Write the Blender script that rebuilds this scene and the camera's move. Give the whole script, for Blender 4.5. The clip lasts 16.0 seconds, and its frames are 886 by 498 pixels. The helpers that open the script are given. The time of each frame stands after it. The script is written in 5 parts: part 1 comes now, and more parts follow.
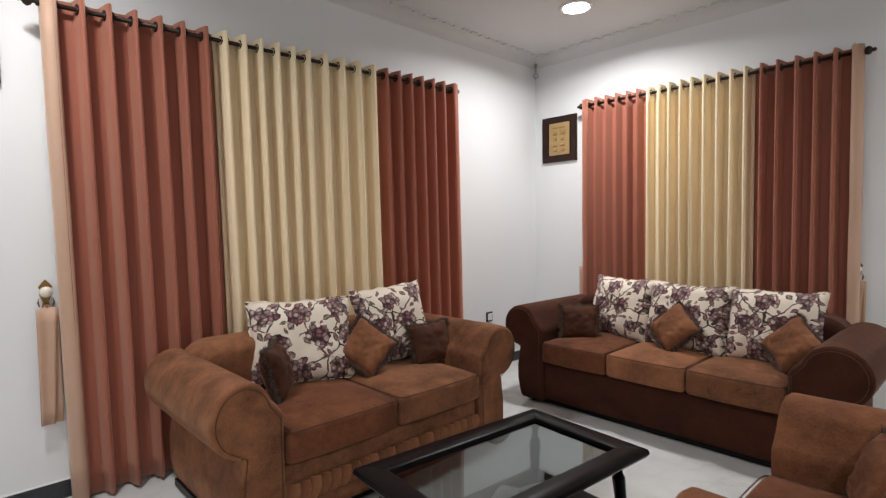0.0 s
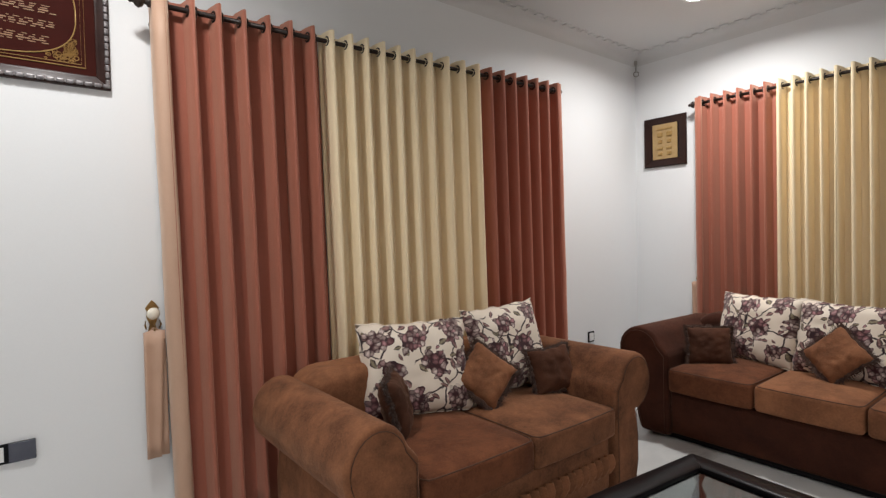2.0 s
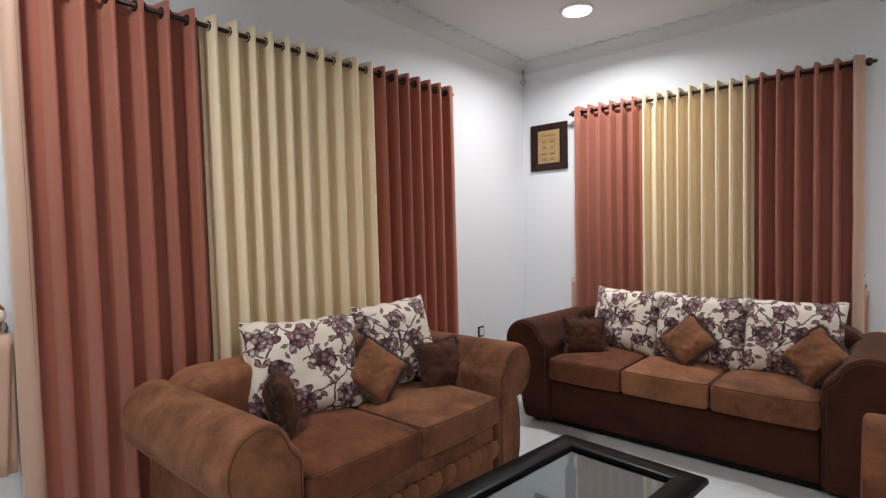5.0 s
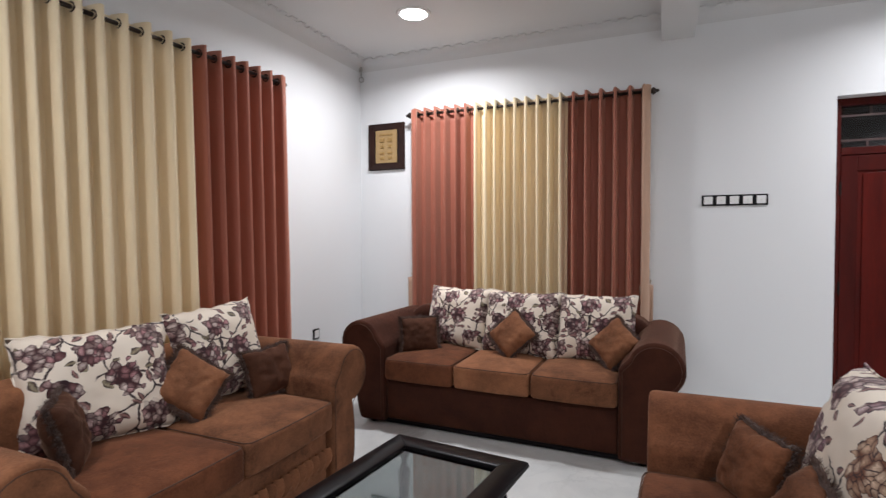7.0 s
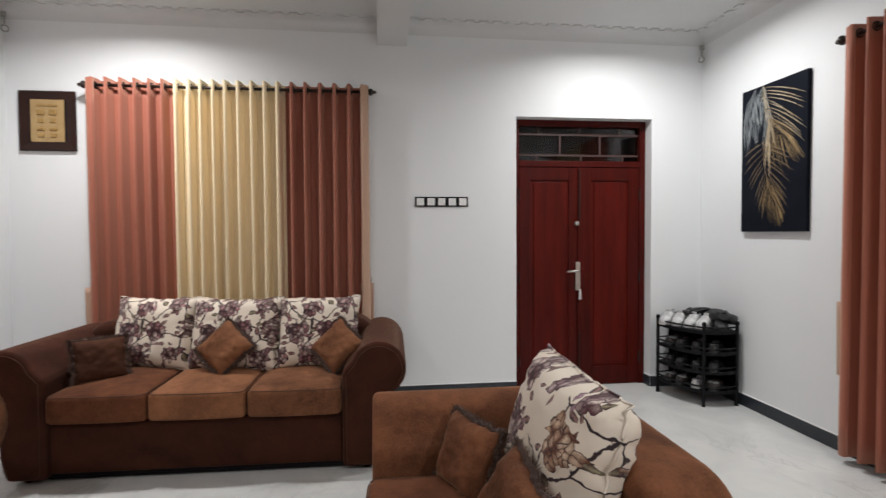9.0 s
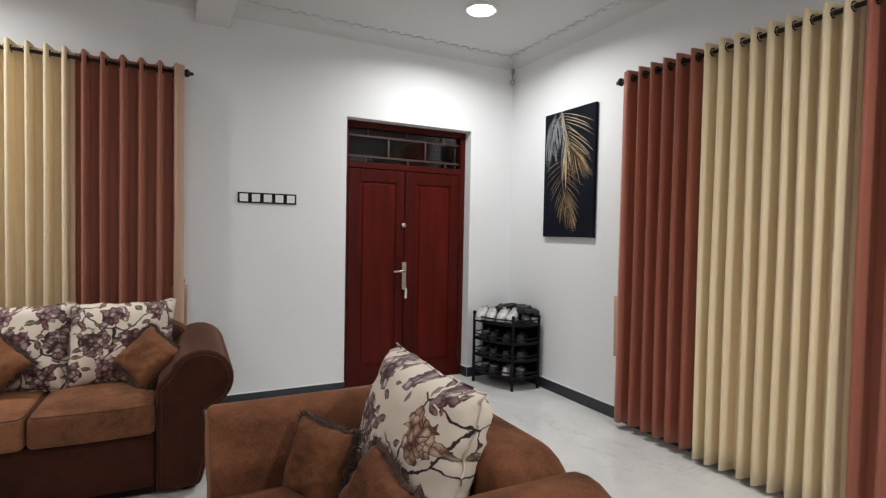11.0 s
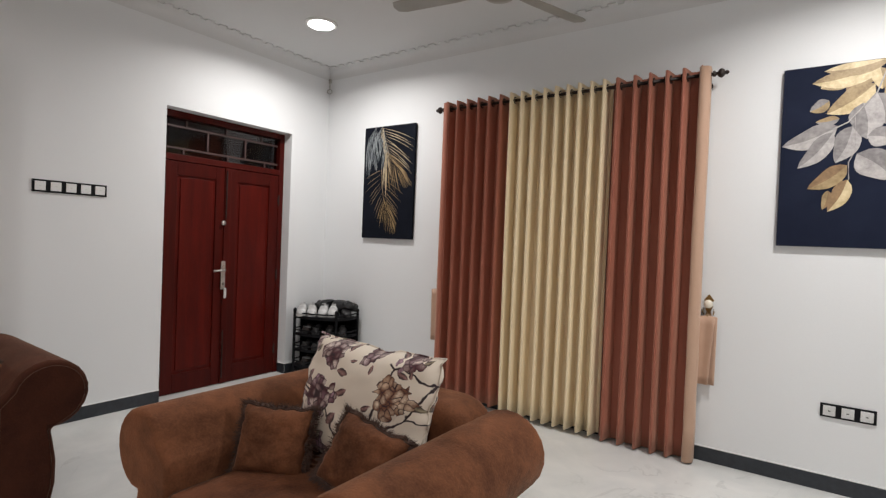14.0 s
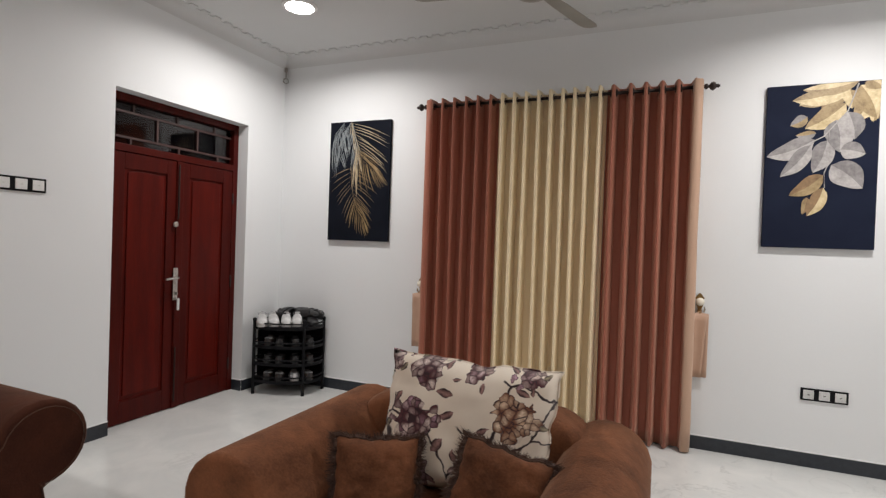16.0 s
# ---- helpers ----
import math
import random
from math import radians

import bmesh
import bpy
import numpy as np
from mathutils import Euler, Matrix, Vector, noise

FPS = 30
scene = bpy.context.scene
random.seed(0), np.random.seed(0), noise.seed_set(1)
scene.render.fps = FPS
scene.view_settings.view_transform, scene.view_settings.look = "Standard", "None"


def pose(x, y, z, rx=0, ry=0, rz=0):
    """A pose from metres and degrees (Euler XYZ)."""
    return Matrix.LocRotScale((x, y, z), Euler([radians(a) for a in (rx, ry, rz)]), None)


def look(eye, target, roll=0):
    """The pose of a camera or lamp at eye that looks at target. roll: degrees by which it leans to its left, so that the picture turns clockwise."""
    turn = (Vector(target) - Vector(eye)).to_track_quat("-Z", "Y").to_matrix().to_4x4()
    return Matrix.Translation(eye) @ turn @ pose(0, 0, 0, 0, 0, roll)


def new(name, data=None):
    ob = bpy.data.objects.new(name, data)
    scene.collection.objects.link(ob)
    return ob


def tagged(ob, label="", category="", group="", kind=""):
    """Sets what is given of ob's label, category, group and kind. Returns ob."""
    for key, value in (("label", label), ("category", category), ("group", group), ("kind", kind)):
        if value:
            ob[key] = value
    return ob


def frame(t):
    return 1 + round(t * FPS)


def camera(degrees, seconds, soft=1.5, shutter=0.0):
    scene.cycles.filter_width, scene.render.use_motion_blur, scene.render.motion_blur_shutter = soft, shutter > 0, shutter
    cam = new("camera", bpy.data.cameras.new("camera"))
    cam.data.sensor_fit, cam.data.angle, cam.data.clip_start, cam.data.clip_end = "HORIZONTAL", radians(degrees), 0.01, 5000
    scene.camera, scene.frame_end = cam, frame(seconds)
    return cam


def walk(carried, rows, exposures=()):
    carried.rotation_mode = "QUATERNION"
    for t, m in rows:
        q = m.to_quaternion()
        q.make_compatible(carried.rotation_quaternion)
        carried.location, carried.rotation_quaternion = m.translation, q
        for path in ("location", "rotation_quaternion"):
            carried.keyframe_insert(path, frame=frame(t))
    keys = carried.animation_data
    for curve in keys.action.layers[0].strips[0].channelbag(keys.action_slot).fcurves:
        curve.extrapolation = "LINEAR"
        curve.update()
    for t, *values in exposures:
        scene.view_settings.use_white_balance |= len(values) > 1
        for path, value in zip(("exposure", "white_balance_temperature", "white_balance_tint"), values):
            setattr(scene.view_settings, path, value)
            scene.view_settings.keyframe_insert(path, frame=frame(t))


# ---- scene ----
cam = camera(80.8, 16.0, 1.3, 0.25)
PATH = [
    (0, (0.627, 1.579, 1.425), (2.015, 3.017, 1.334), -0.8),
    (0.5, (0.668, 1.808, 1.436), (2.062, 3.24, 1.352), -1.2),
    (1, (0.651, 1.948, 1.455), (1.998, 3.425, 1.387), -1.5),
    (1.5, (0.592, 2.041, 1.457), (1.887, 3.565, 1.407), -1.5),
    (2, (0.545, 2.112, 1.444), (1.793, 3.673, 1.399), -1.3),
    (2.5, (0.51, 2.088, 1.44), (1.742, 3.662, 1.391), -1.3),
    (3, (0.526, 2.122, 1.425), (1.783, 3.677, 1.38), -0.8),
    (3.5, (0.526, 2.088, 1.427), (1.843, 3.593, 1.379), -0.7),
    (6, (0.597, 2.046, 1.423), (2.268, 3.145, 1.369), -0.5),
    (6.5, (0.613, 2.059, 1.423), (2.363, 3.026, 1.366), -0.2),
    (7, (0.629, 2.058, 1.421), (2.47, 2.837, 1.362), -0.2),
    (7.5, (0.697, 2.069, 1.415), (2.614, 2.638, 1.359), 0.0),
    (8, (0.78, 2.045, 1.425), (2.738, 2.449, 1.364), -0.3),
    (8.5, (0.81, 2.073, 1.42), (2.805, 2.191, 1.358), -0.5),
    (9, (0.846, 2.071, 1.415), (2.831, 1.833, 1.351), -0.3),
    (9.5, (0.873, 2.125, 1.399), (2.814, 1.646, 1.345), 0.1),
    (10, (0.818, 2.122, 1.421), (2.709, 1.474, 1.362), 0.6),
    (12.5, (0.949, 2.649, 1.427), (2.434, 1.31, 1.379), 1.3),
    (13, (0.933, 2.826, 1.427), (2.27, 1.339, 1.385), 1.6),
    (13.5, (0.932, 2.981, 1.423), (2.174, 1.414, 1.386), 2.1),
    (14, (1.009, 3.059, 1.417), (2.153, 1.419, 1.382), 2.3),
    (14.5, (1.155, 3.167, 1.42), (2.205, 1.465, 1.391), 2.1),
    (15, (1.356, 3.275, 1.414), (2.292, 1.508, 1.396), 2.2),
    (15.5, (1.566, 3.337, 1.43), (2.403, 1.521, 1.409), 2.2),
    (16, (1.808, 3.327, 1.417), (2.577, 1.481, 1.393), 2.0),
]
walk(cam, [(t, look(eye, target, roll)) for t, eye, target, roll in PATH], [(0, 0.14, 6350, 11), (2.5, 0.0, 6450, 10.5), (4.5, 0.06, 6250, 11.5), (6, 0.20, 6050, 12.5), (7, 0.20, 6100, 12.5), (8.5, 0.1, 6350, 11), (10, 0.06, 6350, 9.5), (13, 0.02, 6500, 11), (16, -0.08, 6600, 12)])

# ---- world and exposure ----
world = bpy.data.worlds.new("night")
world.use_nodes = True
world.node_tree.nodes["Background"].inputs[0].default_value = (0.012, 0.014, 0.02, 1)
world.node_tree.nodes["Background"].inputs[1].default_value = 0.3
scene.world = world
scene.view_settings.exposure = 0.0

WEST, EAST, SOUTH, NORTH, TOP = -0.25, 5.30, -0.84, 4.955, 3.175
LAMPS = [(4.40, 3.90), (4.40, 0.10), (0.65, 4.00), (0.65, 0.22)]
for lx, ly in LAMPS:
    data = bpy.data.lights.new("downlight_lamp", "AREA")
    data.shape, data.size, data.energy, data.color = "DISK", 0.2, (32 if ly > 2 else 28) if lx > 2 else (25 if ly > 2 else 36), (1.0, 0.985, 0.96)
    data.spread = radians(160)
    lamp = new("downlight_lamp", data)
    lamp.matrix_world = pose(lx, ly, TOP - 0.028)


# ---- materials ----
def mix(nt, fac, a, b):
    m = nt.nodes.new("ShaderNodeMix")
    m.data_type = "RGBA"
    for sock, v in ((m.inputs[0], fac), (m.inputs[6], a), (m.inputs[7], b)):
        if hasattr(v, "is_linked"):
            nt.links.new(v, sock)
        elif isinstance(v, (int, float)):
            sock.default_value = v
        else:
            sock.default_value = (*v[:3], 1)
    return m.outputs[2]


def ramp(nt, val, lo, hi, a=0.0, b=1.0):
    r = nt.nodes.new("ShaderNodeMapRange")
    nt.links.new(val, r.inputs[0])
    for i, v in enumerate((lo, hi, a, b)):
        r.inputs[i + 1].default_value = v
    return r.outputs[0]


def fnoise(nt, scale, detail=3.0, rough=0.5, distort=0.0, vec=None, stretch=None):
    n = nt.nodes.new("ShaderNodeTexNoise")
    n.inputs["Scale"].default_value, n.inputs["Detail"].default_value = scale, detail
    n.inputs["Roughness"].default_value, n.inputs["Distortion"].default_value = rough, distort
    if vec is None:
        vec = nt.nodes.new("ShaderNodeTexCoord").outputs["Object"]
    if stretch:
        mp = nt.nodes.new("ShaderNodeMapping")
        mp.inputs["Scale"].default_value = stretch
        nt.links.new(vec, mp.inputs[0])
        vec = mp.outputs[0]
    nt.links.new(vec, n.inputs["Vector"])
    return n.outputs["Fac"]


def maths(nt, op, a, b=0.0):
    m = nt.nodes.new("ShaderNodeMath")
    m.operation = op
    for i, v in enumerate((a, b)):
        if hasattr(v, "is_linked"):
            nt.links.new(v, m.inputs[i])
        else:
            m.inputs[i].default_value = v
    return m.outputs[0]


def bump(nt, bsdf, height, strength, dist=0.002):
    b = nt.nodes.new("ShaderNodeBump")
    b.inputs["Strength"].default_value, b.inputs["Distance"].default_value = strength, dist
    nt.links.new(height, b.inputs["Height"])
    nt.links.new(b.outputs[0], bsdf.inputs["Normal"])


def material(name, dark, light, rough=0.5, metal=0.0, big=2.0, fine=60.0, bumps=0.2, sheen=0.0, sheen_tint=(1, 1, 1), stretch=None, coat=0.0, rough_var=0.08, dist=0.002, vary=0.0):
    m = bpy.data.materials.new(name)
    m.use_nodes = True
    nt = m.node_tree
    s = nt.nodes["Principled BSDF"]
    a, b = fnoise(nt, big, 4.0, 0.55, 0.3, stretch=stretch), fnoise(nt, fine, 3.0, 0.6, stretch=stretch)
    both = maths(nt, "ADD", maths(nt, "MULTIPLY", ramp(nt, a, 0.3, 0.7), 0.65), maths(nt, "MULTIPLY", ramp(nt, b, 0.3, 0.7), 0.35))
    if vary:
        rnd_out = nt.nodes.new("ShaderNodeObjectInfo").outputs["Random"]
        both = maths(nt, "ADD", maths(nt, "MULTIPLY", both, 1 - vary), maths(nt, "MULTIPLY", rnd_out, vary))
    nt.links.new(mix(nt, both, dark, light), s.inputs["Base Color"])
    nt.links.new(ramp(nt, b, 0.2, 0.8, rough - rough_var, rough + rough_var), s.inputs["Roughness"])
    s.inputs["Metallic"].default_value = metal
    s.inputs["Sheen Weight"].default_value, s.inputs["Sheen Roughness"].default_value = sheen, 0.4
    s.inputs["Sheen Tint"].default_value = (*sheen_tint, 1)
    s.inputs["Coat Weight"].default_value, s.inputs["Coat Roughness"].default_value = coat, 0.08
    if bumps:
        bump(nt, s, b, bumps, dist)
    return m


PAINT = material("wall_paint", (0.76, 0.775, 0.785), (0.80, 0.81, 0.815), 0.55, big=0.8, fine=140, bumps=0.12, dist=0.001)
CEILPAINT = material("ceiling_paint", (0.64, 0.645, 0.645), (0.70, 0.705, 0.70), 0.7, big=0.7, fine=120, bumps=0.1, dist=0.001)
SKIRT = material("black_granite", (0.010, 0.013, 0.018), (0.030, 0.036, 0.046), 0.34, big=30, fine=400, bumps=0.0)
RUST = material("rust_curtain", (0.270, 0.068, 0.036), (0.342, 0.100, 0.058), 0.62, big=1.5, fine=260, bumps=0.25, sheen=0.55, sheen_tint=(1.0, 0.66, 0.50), stretch=(1, 1, 0.25))
CREAM = material("cream_curtain", (0.80, 0.64, 0.41), (0.88, 0.745, 0.51), 0.62, big=1.5, fine=260, bumps=0.25, sheen=0.35, sheen_tint=(1.0, 0.95, 0.8), stretch=(1, 1, 0.25))
EDGE_TAN = material("tan_curtain_edge", (0.46, 0.285, 0.195), (0.53, 0.345, 0.245), 0.6, big=2, fine=260, bumps=0.2, sheen=0.3, sheen_tint=(1, 0.85, 0.7), stretch=(1, 1, 0.25))
BAND = material("tieback_fabric", (0.46, 0.29, 0.20), (0.54, 0.35, 0.25), 0.6, big=6, fine=300, bumps=0.2, sheen=0.3, sheen_tint=(1, 0.8, 0.7))
IRON = material("dark_bronze", (0.010, 0.006, 0.005), (0.030, 0.017, 0.012), 0.4, 0.3, 20, 160, 0.1)
BRASS = material("aged_brass", (0.20, 0.11, 0.04), (0.42, 0.27, 0.10), 0.35, 0.9, 40, 200, 0.1)
PORCELAIN = material("porcelain", (0.72, 0.66, 0.55), (0.80, 0.75, 0.64), 0.2, 0, 20, 80, 0.0)


def suede(name, dark, light, vary):
    """Suede cloth: brushed nap in soft patches, finger marks and fine fuzz."""
    m = bpy.data.materials.new(name)
    m.use_nodes = True
    nt, s = m.node_tree, m.node_tree.nodes["Principled BSDF"]
    big = ramp(nt, fnoise(nt, 3.2, 4.0, 0.6, 0.5), 0.38, 0.62)
    marks = ramp(nt, fnoise(nt, 11.0, 6.0, 0.65, 0.4), 0.38, 0.62)
    fuzz = fnoise(nt, 120.0, 3.0)
    own = nt.nodes.new("ShaderNodeObjectInfo").outputs["Random"]
    f = maths(nt, "ADD", maths(nt, "MULTIPLY", big, 0.36 * (1 - vary)), maths(nt, "MULTIPLY", marks, 0.22 * (1 - vary)))
    f = maths(nt, "ADD", f, maths(nt, "MULTIPLY", fuzz, 0.42 * (1 - vary)))
    f = maths(nt, "ADD", f, maths(nt, "MULTIPLY", own, vary))
    nt.links.new(mix(nt, f, dark, light), s.inputs["Base Color"])
    s.inputs["Roughness"].default_value, s.inputs["Specular IOR Level"].default_value = 0.9, 0.2
    s.inputs["Sheen Weight"].default_value, s.inputs["Sheen Roughness"].default_value, s.inputs["Sheen Tint"].default_value = 0.20, 0.32, (1.0, 0.62, 0.42, 1)
    bump(nt, s, maths(nt, "ADD", fuzz, maths(nt, "MULTIPLY", marks, 0.6)), 0.45, 0.003)
    return m


SUEDE = suede("brown_suede", (0.022, 0.0064, 0.0038), (0.410, 0.175, 0.083), 0.26)
SUEDE_NAP = suede("back_brushed_suede", (0.020, 0.0056, 0.0032), (0.235, 0.084, 0.037), 0.12)
# the same suede made darker, so the armchair carries its shade in the colour
SUEDE_CHAIR_SHADED = suede("shaded_chair_suede", (0.010, 0.0030, 0.0020), (0.275, 0.106, 0.048), 0.16)
# darkened copy of the suede: shade on the sofa's frame put into its colour
SUEDE_SHADED = suede("shaded_suede", (0.008, 0.0020, 0.0014), (0.080, 0.024, 0.012), 0.26)
SUEDE_DARK = suede("dark_brown_suede", (0.026, 0.009, 0.005), (0.105, 0.040, 0.020), 0.2)
PIPING = material("dark_piping", (0.05, 0.019, 0.009), (0.11, 0.045, 0.021), 0.8, big=20, fine=200, bumps=0.2)
FRINGE = material("dark_fringe", (0.035, 0.016, 0.012), (0.10, 0.05, 0.032), 0.8, big=40, fine=300, bumps=0.3, sheen=0.2)
BLACKWOOD = material("black_lacquer", (0.004, 0.0035, 0.004), (0.010, 0.008, 0.009), 0.32, big=5, fine=150, bumps=0.05, stretch=(0.3, 3, 3))
MAHOGANY = material("mahogany", (0.046, 0.0030, 0.0017), (0.115, 0.0072, 0.0033), 0.45, big=3.5, fine=50, bumps=0.15, stretch=(4, 4, 0.35), coat=0.04)
MAHOGANY_DARK = material("dark_mahogany", (0.034, 0.0028, 0.0018), (0.082, 0.0060, 0.0032), 0.42, big=3.5, fine=50, bumps=0.15, stretch=(4, 4, 0.35), coat=0.04)
TRANSOMWOOD = material("dull_red_bar", (0.035, 0.013, 0.012), (0.075, 0.036, 0.033), 0.5, big=6, fine=60, bumps=0.1)
STEEL = material("satin_steel", (0.50, 0.48, 0.45), (0.66, 0.64, 0.60), 0.3, 0.95, 20, 200, 0.05)
BLACKPLASTIC = material("black_plastic", (0.005, 0.005, 0.006), (0.012, 0.012, 0.014), 0.45, big=20, fine=200, bumps=0.1)
SLATE = material("slate_plastic", (0.055, 0.06, 0.085), (0.08, 0.085, 0.11), 0.35, big=20, fine=200, bumps=0.05)
WHITEPLASTIC = material("white_plastic", (0.74, 0.74, 0.73), (0.80, 0.80, 0.79), 0.3, big=20, fine=200, bumps=0.0)
GREYPLASTIC = material("silver_plastic", (0.56, 0.56, 0.55), (0.70, 0.70, 0.69), 0.3, 0.1, 20, 200, 0.0)
SILVERLEAF = material("silver_moulding", (0.05, 0.045, 0.05), (0.45, 0.42, 0.42), 0.35, 0.7, 30, 90, 0.4)
FRAMEWOOD = material("dark_frame_wood", (0.014, 0.005, 0.004), (0.034, 0.013, 0.009), 0.35, big=6, fine=90, bumps=0.1)
MAROON = material("maroon_mat", (0.030, 0.005, 0.003), (0.048, 0.008, 0.005), 0.7, big=6, fine=200, bumps=0.2)
GOLD = material("gold_print", (0.26, 0.15, 0.045), (0.46, 0.29, 0.10), 0.45, 0.3, 30, 120, 0.3)
SCRIPT = material("dull_gold_script", (0.17, 0.085, 0.045), (0.30, 0.165, 0.085), 0.5, 0.2, 30, 120, 0.3)
GOLDPAPER = material("gold_panel", (0.34, 0.22, 0.09), (0.46, 0.31, 0.14), 0.45, 0.2, 15, 90, 0.2)
CANVAS = material("dark_canvas", (0.004, 0.005, 0.009), (0.009, 0.011, 0.018), 0.75, big=5, fine=500, bumps=0.3)
CANVASBLUE = material("navy_canvas", (0.009, 0.012, 0.026), (0.016, 0.021, 0.042), 0.75, big=4, fine=500, bumps=0.3)
FROND_GOLD = material("frond_gold", (0.10, 0.06, 0.025), (0.44, 0.31, 0.15), 0.45, 0.1, 9, 60, 0.1)
FROND_BRONZE = material("frond_bronze", (0.09, 0.055, 0.028), (0.34, 0.24, 0.14), 0.45, 0.1, 9, 60, 0.1)
FROND_GREY = material("frond_grey", (0.08, 0.10, 0.12), (0.32, 0.34, 0.34), 0.45, 0.1, 9, 60, 0.1)
FROND_PALE = material("frond_pale", (0.26, 0.19, 0.11), (0.62, 0.52, 0.36), 0.45, 0.1, 9, 60, 0.1)
LEAF_GOLD = material("leaf_gold", (0.38, 0.27, 0.12), (0.78, 0.65, 0.41), 0.45, 0.0, 16, 70, 0.1)
LEAF_GOLD_DEEP = material("leaf_gold_deep", (0.17, 0.11, 0.05), (0.46, 0.34, 0.18), 0.45, 0.0, 16, 70, 0.1)
LEAF_SILVER = material("leaf_silver", (0.26, 0.24, 0.24), (0.56, 0.53, 0.51), 0.45, 0.0, 16, 70, 0.1)
LEAF_SILVER_DEEP = material("leaf_silver_deep", (0.13, 0.12, 0.125), (0.34, 0.32, 0.31), 0.45, 0.0, 16, 70, 0.1)
LEAF_BRONZE = material("leaf_bronze", (0.12, 0.07, 0.035), (0.36, 0.23, 0.12), 0.45, 0.0, 16, 70, 0.1)
SHOEWHITE = material("white_shoe_leather", (0.30, 0.30, 0.30), (0.72, 0.72, 0.71), 0.5, big=14, fine=150, bumps=0.3)
SHOEGREY = material("grey_shoe_mesh", (0.20, 0.20, 0.21), (0.40, 0.40, 0.41), 0.7, big=20, fine=300, bumps=0.4)
SHOEBLACK = material("black_shoe_leather", (0.008, 0.008, 0.009), (0.024, 0.023, 0.024), 0.45, big=14, fine=150, bumps=0.3)
SHOEBROWN = material("brown_sandal_leather", (0.016, 0.011, 0.010), (0.05, 0.034, 0.030), 0.5, big=14, fine=150, bumps=0.3)
RUBBER = material("pale_rubber", (0.42, 0.41, 0.40), (0.56, 0.55, 0.54), 0.6, big=14, fine=150, bumps=0.2)
FANPAINT = material("fan_enamel", (0.30, 0.29, 0.26), (0.38, 0.37, 0.34), 0.4, big=4, fine=90, bumps=0.0)


def marble():
    m = bpy.data.materials.new("white_marble")
    m.use_nodes = True
    nt, s = m.node_tree, m.node_tree.nodes["Principled BSDF"]
    vein = maths(nt, "ABSOLUTE", maths(nt, "SUBTRACT", fnoise(nt, 1.4, 6.0, 0.6, 1.6), 0.5))
    where = ramp(nt, fnoise(nt, 0.9, 2.0), 0.48, 0.66)
    line = maths(nt, "MULTIPLY", ramp(nt, vein, 0.0, 0.022, 1.0, 0.0), where)
    cloud = ramp(nt, fnoise(nt, 2.6, 5.0, 0.6, 0.8), 0.35, 0.7)
    base = mix(nt, cloud, (0.72, 0.72, 0.70), (0.62, 0.63, 0.62))
    nt.links.new(mix(nt, maths(nt, "MULTIPLY", line, 0.28), base, (0.30, 0.31, 0.31)), s.inputs["Base Color"])
    nt.links.new(ramp(nt, fnoise(nt, 30), 0.3, 0.7, 0.14, 0.24), s.inputs["Roughness"])
    return m


def smoked_glass(name, tint, rough=0.02):
    m = bpy.data.materials.new(name)
    m.use_nodes = True
    s = m.node_tree.nodes["Principled BSDF"]
    s.inputs["Base Color"].default_value = (*tint, 1)
    s.inputs["Transmission Weight"].default_value, s.inputs["Roughness"].default_value, s.inputs["IOR"].default_value = 1.0, rough, 1.5
    return m


def glow(name, colour, strength):
    m = bpy.data.materials.new(name)
    m.use_nodes = True
    s = m.node_tree.nodes["Principled BSDF"]
    s.inputs["Base Color"].default_value = (0.8, 0.8, 0.8, 1)
    s.inputs["Emission Color"].default_value, s.inputs["Emission Strength"].default_value = (*colour, 1), strength
    return m


